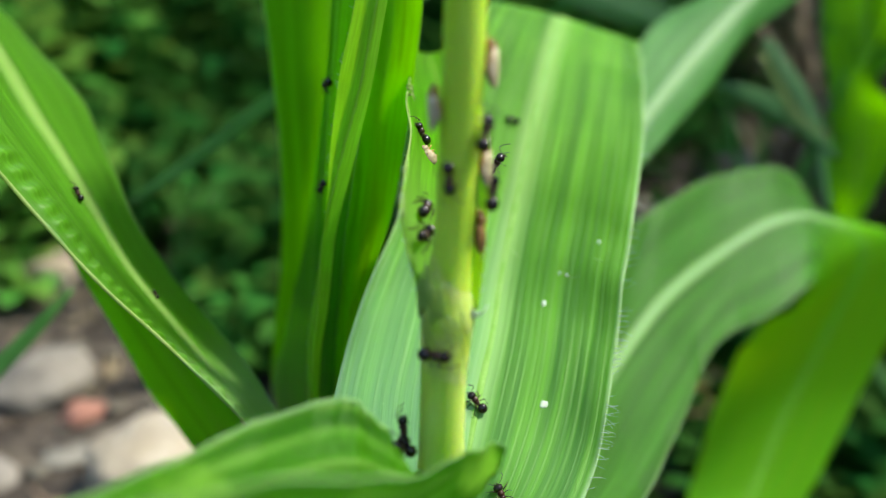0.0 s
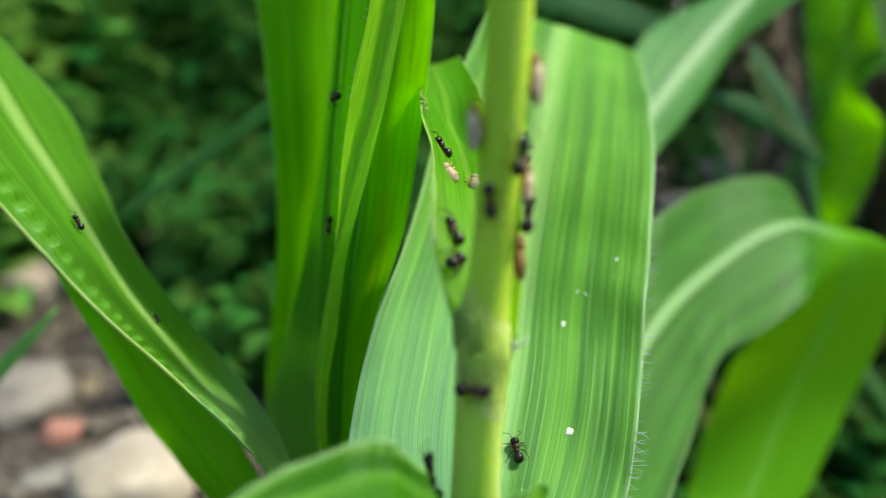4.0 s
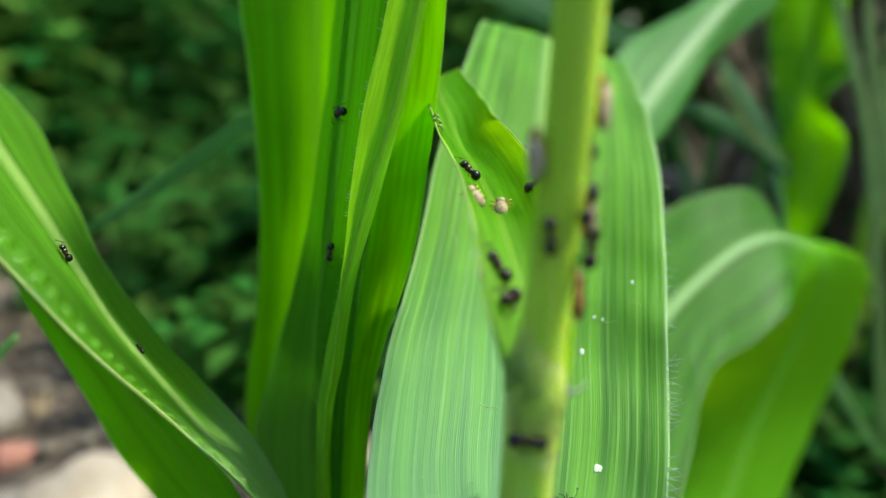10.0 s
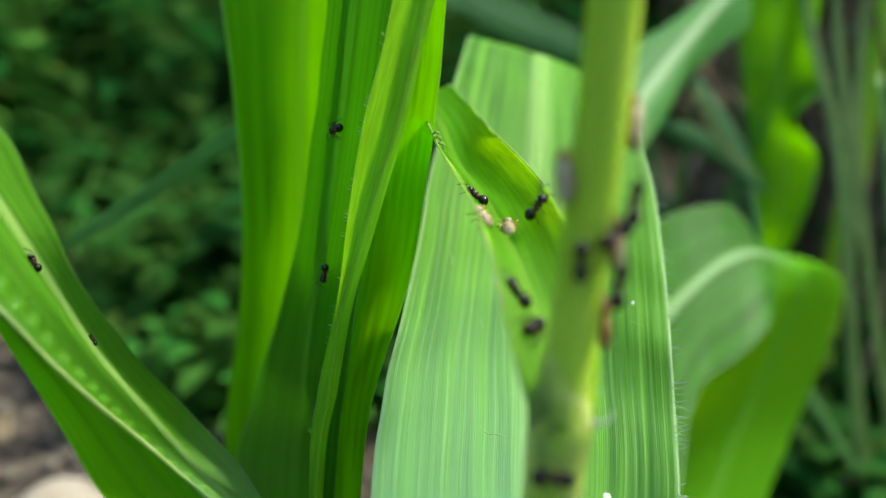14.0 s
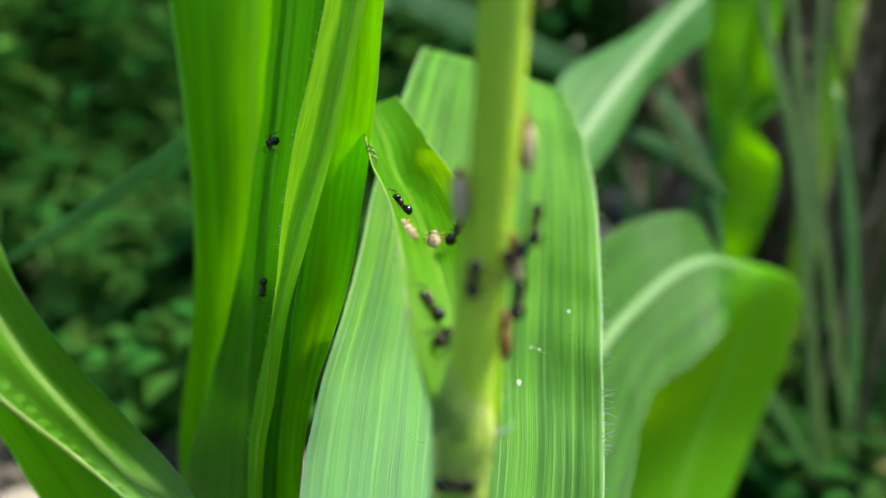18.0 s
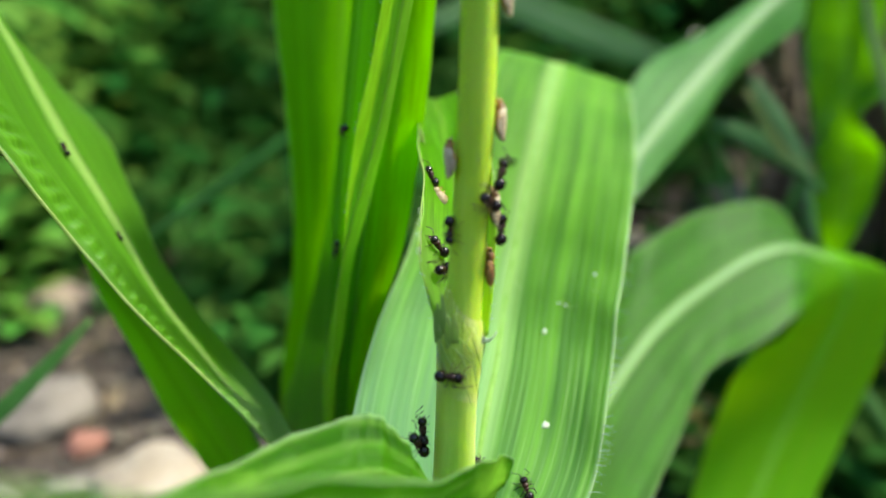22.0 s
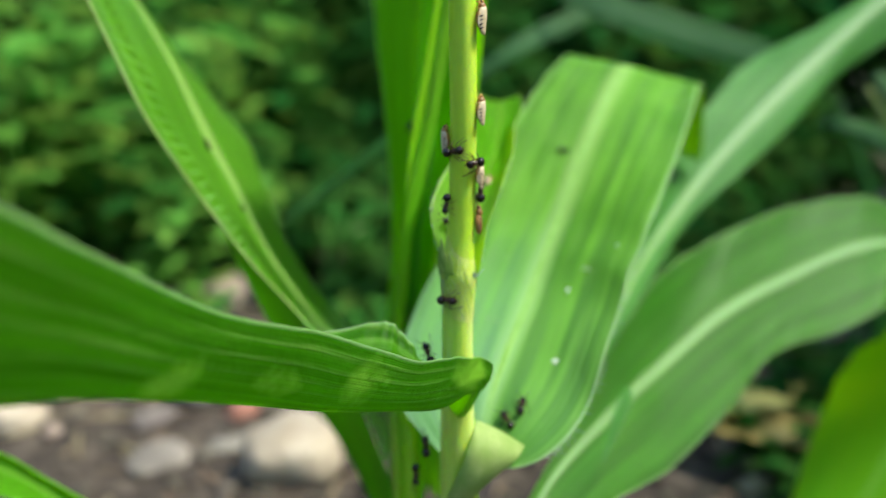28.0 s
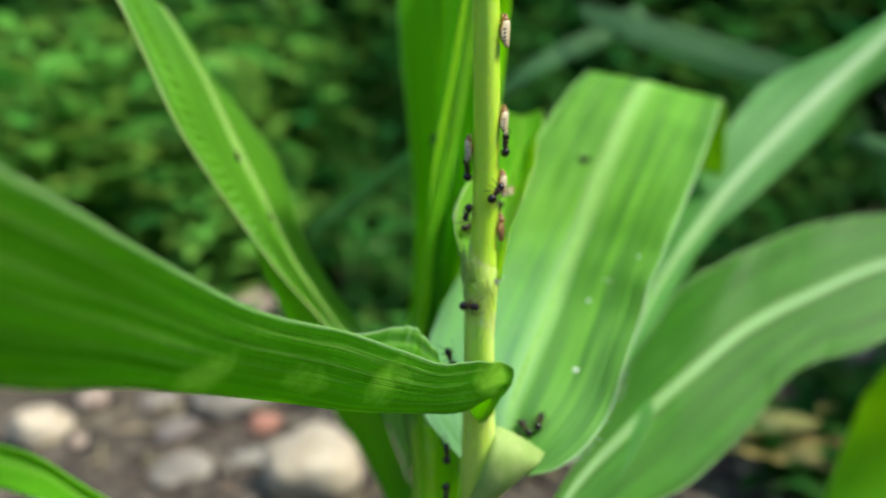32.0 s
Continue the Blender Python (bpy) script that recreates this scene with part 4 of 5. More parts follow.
# ---- plants further off ----
far = thing("far_maize", "bright green maize plant with a drooping leaf", "maize plant", (30, 45, 0))
blade("hanging_leaf", HANG, BLADE, far, seed=12, wave=0.02)
tube("stem", [(30.5, 45.6, 62), (30.3, 45.2, 30), (30, 45, -0.5)], [0.4, 0.7, 0.9], STALK, far)
under(far)
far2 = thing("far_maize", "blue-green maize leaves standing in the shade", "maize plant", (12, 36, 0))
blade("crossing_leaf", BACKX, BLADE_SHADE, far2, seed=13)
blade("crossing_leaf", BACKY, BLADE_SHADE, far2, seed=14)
under(far2)

# ---- soil, stones and litter ----
stone(-17.1, 32.6, 3.2, 3.3, 0.72, 20, "large pale cream stone on bare soil", PALESTONE)
stone(-28.6, 41.5, 3.3, 1.3, 0.6, 70, "beige grey rounded stone on bare soil", GREYSTONE)
stone(-41, 34, 2.4, 6.6, 0.6, 15, "pale beige rounded stone on bare soil", PALESTONE)
stone(-24.4, 38.5, 1.3, 9.1, 0.6, 40, "small reddish brown stone on soil", REDSTONE)
for sx, sy, size, seed in ((-27, 32, 2.4, 2.7), (-23.0, 34.6, 1.5, 7.7), (-30.5, 36.5, 1.9, 5.2), (-36, 41, 1.6, 1.9)):
    stone(sx, sy, size, seed, 0.2, seed * 50, "flat grey stone half sunk in the soil", GREYSTONE)
stone(42, 108, 7.5, 5.1, 0.6, 30, "large grey-pink field stone on the soil", GREYSTONE)
stone(33, 96, 4.5, 8.4, 0.6, 80, "grey-pink field stone on the soil", GREYSTONE)
stone(56, 120, 8.0, 2.2, 0.55, 10, "large grey-pink field stone on the soil", GREYSTONE)
STONE_RNG = random.Random(11)
for _ in range(120):
    yy = STONE_RNG.uniform(26, 120)
    xx = STONE_RNG.uniform(-0.95, 0.9) * (yy + 8)
    if -36 < xx < -11 and 26 < yy < 52:
        continue
    red = STONE_RNG.random() < 0.18
    stone(xx, yy, STONE_RNG.uniform(0.5, 2.0) * (1 + yy / 120), STONE_RNG.uniform(0, 50), STONE_RNG.uniform(0.45, 0.75), STONE_RNG.uniform(0, 360),
          "small reddish brown stone on soil" if red else "small pale beige stone on soil", REDSTONE if red else STONE)


def litter(seed, n):
    """Clods, grit and bits of straw strewn over the soil."""
    rng = random.Random(seed)
    for name, label, material, count, thin in (("gravel", "reddish grey grit and clods strewn over the soil", CLOD, n, False), ("straw_litter", "bits of dry straw lying on the soil", STRAW, n // 3, True)):
        verts, faces = [], []
        for _ in range(count):
            y = rng.uniform(14, 110)
            x = rng.uniform(-1, 1) * (y * 0.9 + 8)
            r = rng.uniform(0.15, 0.7) * (0.7 + y / 90)
            ax, ay, az = (r * 5, 0.12 + r * 0.12, 0.1) if thin else (r, r * rng.uniform(0.6, 1), r * rng.uniform(0.4, 0.8))
            t, k = rng.uniform(0, 3.14), len(verts)
            z = ground_height(x, y) + az * 0.5
            for u, v, w in ((1, 0, 0), (-1, 0, 0), (0, 1, 0), (0, -1, 0), (0, 0, 1), (0, 0, -1), (0.6, 0.6, 0.45), (-0.6, 0.55, 0.5), (-0.55, -0.6, 0.5), (0.6, -0.55, 0.4)):
                j = rng.uniform(0.8, 1.2)
                px, py = u * ax * j, v * ay * j
                verts.append(((x + px * math.cos(t) - py * math.sin(t)) * CM, (y + px * math.sin(t) + py * math.cos(t)) * CM, (z + w * az) * CM))
            for f in ((0, 6, 9), (0, 2, 6), (2, 7, 6), (2, 1, 7), (1, 8, 7), (1, 3, 8), (3, 9, 8), (3, 0, 9), (4, 9, 6), (4, 6, 7), (4, 7, 8), (4, 8, 9), (0, 5, 2), (2, 5, 1), (1, 5, 3), (3, 5, 0)):
                faces.append(tuple(k + i for i in f))
        tagged(mesh_object(name, verts, faces, material), label, "litter", kind="stuff")


litter(9, 2600)


def leaflets(name, label, category, material, sprigs, seed, size=(2.0, 4.6), count=(9, 18), rise=(-0.35, 0.5), slim=1.0):
    """Leafy sprigs, each an upright axis with leaves all round: rows of x, y, height."""
    rng = random.Random(seed)
    verts, faces = [], []

    def leaflet(base, way, length, width):
        way = way.normalized()
        side = way.cross(Vector((0, 0, 1))).normalized()
        nrm = side.cross(way)
        k = len(verts)
        for s, wd, sag in ((0.0, 0.06, 0), (0.3, 0.9, 0.05), (0.65, 0.85, 0.03), (1.0, 0.03, -0.10)):
            c = base + way * (length * s) + nrm * (length * sag)
            verts.extend([(c - side * width * wd / 2 + nrm * width * 0.14 * wd) * CM, c * CM, (c + side * width * wd / 2 + nrm * width * 0.14 * wd) * CM])
        for i in range(3):
            for j in range(2):
                q = k + i * 3 + j
                faces.append((q, q + 1, q + 4, q + 3))
    for x, y, h in sprigs:
        lean = Vector((rng.uniform(-0.3, 0.3), rng.uniform(-0.35, 0.15), 1)).normalized()
        root = Vector((x, y, ground_height(x, y)))
        big = 1 + h / 90
        w = 0.10 * big
        k = len(verts)
        tip = root + lean * h
        for p in (root, tip):
            for dx, dy in ((-w, -w), (w, -w), (0, w)):
                verts.append((p + Vector((dx, dy, 0)) * (1 if p is root else 0.3)) * CM)
        faces.extend([(k, k + 1, k + 4, k + 3), (k + 1, k + 2, k + 5, k + 4), (k + 2, k, k + 3, k + 5)])
        for _ in range(rng.randint(*count)):
            s = rng.uniform(0.12, 1.0)
            t = rng.uniform(0, 6.283)
            way = Vector((math.cos(t), math.sin(t), rng.uniform(*rise)))
            leaflet(root + lean * h * s + way * 0.6 * big, way, rng.uniform(*size) * big, rng.uniform(0.5, 0.68) * size[1] * big * rng.uniform(0.6, 1) * slim)
    return tagged(mesh_object(name, verts, faces, material), label, category, kind="stuff")


def sprig_places(seed, n, inner, outer, low, high, keep):
    rng = random.Random(seed)
    rows = []
    while len(rows) < n:
        x, y = rng.uniform(-outer, outer), rng.uniform(-outer, outer)
        r = math.hypot(x, y - 8)
        if inner < r < outer and keep(x, y, rng):
            rows.append((x, y, rng.uniform(low, high)))
    return rows


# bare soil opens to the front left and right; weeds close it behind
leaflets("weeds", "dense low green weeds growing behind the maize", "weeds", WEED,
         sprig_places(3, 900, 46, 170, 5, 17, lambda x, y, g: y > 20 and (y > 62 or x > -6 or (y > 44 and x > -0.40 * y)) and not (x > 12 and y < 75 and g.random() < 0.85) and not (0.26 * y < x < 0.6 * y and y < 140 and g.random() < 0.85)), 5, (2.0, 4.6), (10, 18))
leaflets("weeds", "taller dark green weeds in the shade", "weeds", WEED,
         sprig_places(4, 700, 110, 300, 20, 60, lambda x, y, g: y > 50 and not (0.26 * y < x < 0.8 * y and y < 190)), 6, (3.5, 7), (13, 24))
# left-hand weeds: their sunlight is in the material's colour
leaflets("weeds", "weeds at the edge of the soil, coloured bright as if sunlit", "weeds", WEED_SUNLIT,
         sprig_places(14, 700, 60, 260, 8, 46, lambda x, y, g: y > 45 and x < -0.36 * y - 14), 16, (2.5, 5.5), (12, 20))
leaflets("weeds", "weeds at the edge of the bare soil, coloured lighter as if lit", "weeds", WEED_HALF_LIT,
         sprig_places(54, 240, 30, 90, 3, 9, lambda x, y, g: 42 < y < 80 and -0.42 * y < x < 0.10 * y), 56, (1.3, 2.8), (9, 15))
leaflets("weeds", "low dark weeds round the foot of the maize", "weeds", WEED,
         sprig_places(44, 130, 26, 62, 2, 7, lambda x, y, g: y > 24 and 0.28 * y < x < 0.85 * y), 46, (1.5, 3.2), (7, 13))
leaflets("dry_grass", "brown dry grass and stalks behind the green stems", "dry grass", STRAW,
         sprig_places(24, 480, 62, 210, 12, 60, lambda x, y, g: y > 36 and 0.46 * y < x < 1.3 * y), 26, (6, 14), (7, 13), (1.0, 4.0), 0.16)
leaflets("thicket", "dark green leafy thicket around the garden", "thicket", THICKET,
         sprig_places(8, 1300, 260, 560, 70, 190, lambda x, y, g: y > -100 or g.random() < 0.35), 7, (6, 12), (26, 44))


def grass_clump(x, y, n, height, spread, seed, material, label, lean=(0, 0)):
    rng = random.Random(seed)
    ob = thing("grass_clump", label, "grass", (x, y, 0), "grass clumps")
    for _ in range(n):
        bx, by = x + rng.uniform(-spread, spread), y + rng.uniform(-spread, spread)
        h = height * rng.uniform(0.6, 1.1)
        dx, dy = (rng.uniform(-0.2, 0.2) + lean[0]) * h, (rng.uniform(-0.2, 0.2) + lean[1]) * h
        w = rng.uniform(0.35, 0.8)
        t = rng.uniform(0, 3.14)
        ax = np.array((math.cos(t), math.sin(t), 0)) * w / 2
        rows = []
        for s, k in ((0, 0.6), (0.35, 1.0), (0.7, 0.75), (1.0, 0.08)):
            c = np.array((bx + dx * s * s, by + dy * s * s, h * (s - 0.18 * s * s)))
            rows.append((c - ax * k, c + np.array((0, 0.05 * k, 0)), c + ax * k))
        blade("grass_blade", rows, material, ob, across=4, along=4, wave=0.0, thick=0.03, seed=rng.randint(0, 99))
    under(ob)
    return ob


for gx, gy, gn, gh, gs, mat, lab in ((38, 44, 7, 50, 3, GRASS_PALE, "tall pale green grass stems beside the maize"),
                                     (31, 42, 7, 44, 3.5, STRAW, "dry brown grass stalks standing among green ones"), (36, 47, 8, 52, 4, STRAW, "dry brown grass stalks standing among green ones"),
                                     (24, 55, 7, 36, 5, GRASS, "green grass tuft in the shade"), (42, 54, 9, 55, 6, GRASS_PALE, "tall pale green grass stems beside the maize"), (20, 44, 4, 26, 3, GRASS, "green grass tuft in the shade"),
                                     (-12, 58, 6, 18, 5, GRASS, "low green grass tuft on soil"), (-30, 64, 7, 20, 6, GRASS, "low green grass tuft on soil")):
    grass_clump(gx, gy, gn, gh, gs, int(gx * 7 + gy), mat, lab)


def lone_blade(rows, label, material):
    ob = thing("wild_grass", label, "grass", (rows[0][1][0], rows[0][1][1], 0))
    blade("leaf_blade", rows, material, ob, across=6, along=6, wave=0.0, thick=0.03)
    under(ob)


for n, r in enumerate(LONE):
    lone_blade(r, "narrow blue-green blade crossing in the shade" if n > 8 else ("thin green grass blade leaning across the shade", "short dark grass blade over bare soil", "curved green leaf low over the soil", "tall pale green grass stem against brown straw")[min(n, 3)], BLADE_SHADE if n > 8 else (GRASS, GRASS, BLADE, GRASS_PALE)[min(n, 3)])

# dry yellow leaves lying under the arching leaf
LITTER_RNG = random.Random(21)
for n in range(34):
    lx, ly = LITTER_RNG.uniform(8, 42), LITTER_RNG.uniform(24, 52)
    sz, t = LITTER_RNG.uniform(1.4, 3.0), LITTER_RNG.uniform(0, 6.28)
    if n < 3:
        (lx, ly), sz = ((11.9, 38.4), (15.1, 41.3), (11.3, 40.5))[n], (4.6, 4.0, 3.0)[n]
    f, s = np.array((math.cos(t), math.sin(t), 0)), np.array((-math.sin(t), math.cos(t), 0))
    zz = ground_height(lx, ly) + LITTER_RNG.uniform(0.4, 2.2) + (2.0 if n < 3 else 0)
    c = np.array((lx, ly, zz))
    rows = [(c + f * sz * u - s * sz * w + (0, 0, 0.3 * w * sz), c + f * sz * u + (0, 0, 0.2 * u), c + f * sz * u + s * sz * w + (0, 0, 0.35 * w * sz))
            for u, w in ((-1, 0.05), (-0.4, 0.38), (0.3, 0.42), (1, 0.04))]
    ob = thing("dry_leaf", "curled yellow dry leaf lying on the soil", "leaf", (lx, ly, 0), "dry leaves on the soil")
    blade("leaf_blade", rows, DRYLEAF, ob, across=6, along=4, wave=0.08, thick=0.03, seed=int(sz * 100))
    under(ob)


# ---- small details on the front plant ----
def pebble_mesh(name, centre, axes3, material, parent=None, label="", seed=0.0, rough=0.08, sub=2):
    bm = bmesh.new()
    bmesh.ops.create_icosphere(bm, subdivisions=sub, radius=1.0)
    for v in bm.verts:
        d = 1 + rough * noise.noise(v.co * 1.7 + Vector((seed, 0, 0)))
        v.co = Vector(centre) * CM + (axes3 @ (v.co * d)) * CM
    me = bpy.data.meshes.new(name)
    bm.to_mesh(me)
    bm.free()
    me.polygons.foreach_set("use_smooth", [True] * len(me.polygons))
    me.materials.append(material)
    ob = new(name, me)
    if parent:
        ob.parent = parent
    if label:
        ob["label"] = label
    return ob


def frame_of(forward, normal):
    f, n = Vector(forward).normalized(), Vector(normal).normalized()
    f = (f - n * f.dot(n)).normalized()
    s = n.cross(f)
    return Matrix((f, s, n)).transposed()


def stick(x, y, z, fx, fy, fz, nx, ny, nz, size=1.0):
    """Pose of a small thing that stands at a place with its head along f and its back along n."""
    return Matrix.Translation(Vector((x, y, z)) * CM) @ frame_of((fx, fy, fz), (nx, ny, nz)).to_4x4()


# ---- insects: built along +x, back up, in units of CM ----
def limb(name, points, radii, material, parent, label=""):
    return tube(name, points, radii, material, parent, label, sides=6, along=4)


def ellipsoid(name, centre, radii, material, parent, label="", tilt=0.0, seed=0.0, sub=3, rough=0.05):
    return pebble_mesh(name, centre, Euler((0, radians(tilt), 0)).to_matrix() @ Matrix.Diagonal(radii), material, parent, label, seed, rough, sub)


def build_ant(pose_seed):
    rng = random.Random(pose_seed)
    ob = thing("ant", "small dark brown ant with a shiny round head", "ant", (0, 0, 0), "ants on the maize")
    head = ellipsoid("head", (0.150, 0, 0.086), (0.062, 0.058, 0.052), ANT_DARK, ob, "shiny black-brown head", 12)
    for s in (-1, 1):
        ellipsoid("eye", (0.175, 0.046 * s, 0.098), (0.012, 0.008, 0.012), ANT_DARK, head, sub=2)
        limb("mandible", [(0.205, 0.018 * s, 0.068), (0.228, 0.016 * s, 0.062), (0.24, 0.004 * s, 0.058)], [0.009, 0.007, 0.003], ANT_RED, head)
        wob = rng.uniform(-0.03, 0.03)
        limb("antenna", [(0.20, 0.03 * s, 0.10), (0.235, 0.075 * s, 0.135 + wob), (0.29, 0.10 * s + wob, 0.11), (0.335, 0.105 * s + wob, 0.075)], [0.004, 0.004, 0.005, 0.006], ANT_RED, head)
    ellipsoid("thorax", (0.062, 0, 0.080), (0.060, 0.042, 0.044), ANT_RED, ob, "red-brown waist and thorax", -8)
    ellipsoid("propodeum", (0.004, 0, 0.070), (0.040, 0.034, 0.036), ANT_RED, ob, tilt=10)
    ellipsoid("petiole", (-0.045, 0, 0.062), (0.018, 0.016, 0.024), ANT_RED, ob)
    ellipsoid("gaster", (-0.118, 0, 0.076), (0.084, 0.064, 0.062), ANT_DARK, ob, "glossy dark abdomen", -6)
    for k, (x0, dx) in enumerate(((0.085, 0.085), (0.05, -0.005), (0.015, -0.10))):
        for s in (-1, 1):
            j = rng.uniform(-0.025, 0.025)
            limb("leg", [(x0, 0.02 * s, 0.06), (x0 + dx * 0.45 + j, 0.08 * s, 0.112), (x0 + dx * 0.95 + j, 0.125 * s, 0.05), (x0 + dx * 1.4 + j, 0.15 * s, 0.004)], [0.008, 0.007, 0.004, 0.003], ANT_RED, ob)
    return ob


def build_hopper(brown):
    body_mat = HOPPER_BROWN if brown else HOPPER
    ob = thing("planthopper", "brown wingless planthopper on the maize stem" if brown else "tan planthopper with cream dark-marked wings on the stem", "planthopper", (0, 0, 0), "planthoppers on the stem")
    ellipsoid("abdomen", (-0.08, 0, 0.075), (0.20, 0.075, 0.07), body_mat, ob, tilt=3)
    ellipsoid("thorax", (0.12, 0, 0.085), (0.085, 0.068, 0.062), HOPPER_BROWN, ob)
    head = ellipsoid("head", (0.20, 0, 0.078), (0.05, 0.052, 0.045), body_mat, ob)
    for s in (-1, 1):
        ellipsoid("eye", (0.205, 0.045 * s, 0.085), (0.022, 0.014, 0.02), ANT_DARK, head, sub=2)
        limb("antenna", [(0.225, 0.03 * s, 0.06), (0.255, 0.055 * s, 0.055), (0.285, 0.075 * s, 0.06)], [0.006, 0.005, 0.003], HOPPER_BROWN, head)
        for x0, dx in ((0.12, 0.05), (0.07, -0.02), (0.02, -0.12)):
            limb("leg", [(x0, 0.05 * s, 0.05), (x0 + dx * 0.5, 0.115 * s, 0.065), (x0 + dx, 0.13 * s, 0.004)], [0.012, 0.009, 0.005], body_mat, ob)
        if not brown:
            rows = []
            for u, w in ((0.13, 0.02), (0.06, 0.075), (-0.08, 0.105), (-0.22, 0.10), (-0.32, 0.055), (-0.36, 0.01)):
                rows.append(((u, 0.006 * s, 0.158 - 0.05 * abs(u)), (u, 0.062 * s * min(1, w * 14), 0.135 - 0.09 * abs(u)), (u, (0.03 + 0.62 * w) * s, 0.118 - w * 0.75)))
            wing = blade("wing", rows, WING, ob, across=8, along=4, wave=0.0, thick=0.006)
            for u in (-0.06, -0.13, -0.20, -0.27):
                limb("wing_mark", [(u + 0.012, 0.070 * s, 0.112), (u - 0.006, 0.083 * s, 0.088), (u - 0.02, 0.085 * s, 0.062)], [0.008, 0.013, 0.008], WING_MARK, wing)
        else:
            for u in (0.0, -0.06, -0.12, -0.18):
                limb("band", [(u, 0.01 * s, 0.148 + 0.04 * u), (u, 0.055 * s, 0.126 + 0.04 * u), (u, 0.076 * s, 0.08)], [0.006, 0.007, 0.005], WING_MARK, ob)
    return ob


def build_nymph():
    ob = thing("planthopper_nymph", "small cream spotted planthopper nymph on a leaf", "nymph", (0, 0, 0), "nymphs on the leaf")
    ellipsoid("abdomen", (-0.04, 0, 0.06), (0.12, 0.085, 0.06), CREAM, ob, rough=0.1)
    head = ellipsoid("head", (0.09, 0, 0.055), (0.05, 0.06, 0.045), CREAM, ob)
    for s in (-1, 1):
        ellipsoid("eye", (0.10, 0.052 * s, 0.065), (0.02, 0.012, 0.018), HOPPER_BROWN, head, sub=2)
        for x0, dx in ((0.06, 0.06), (0.02, 0.0), (-0.03, -0.08)):
            limb("leg", [(x0, 0.06 * s, 0.04), (x0 + dx * 0.5, 0.12 * s, 0.06), (x0 + dx, 0.15 * s, 0.004)], [0.010, 0.008, 0.004], HOPPER, ob)
        for u in (0.0, -0.05, -0.10):
            ellipsoid("spot", (u, 0.042 * s, 0.108 + 0.12 * u), (0.010, 0.012, 0.006), HOPPER_BROWN, ob, sub=1)
    return ob


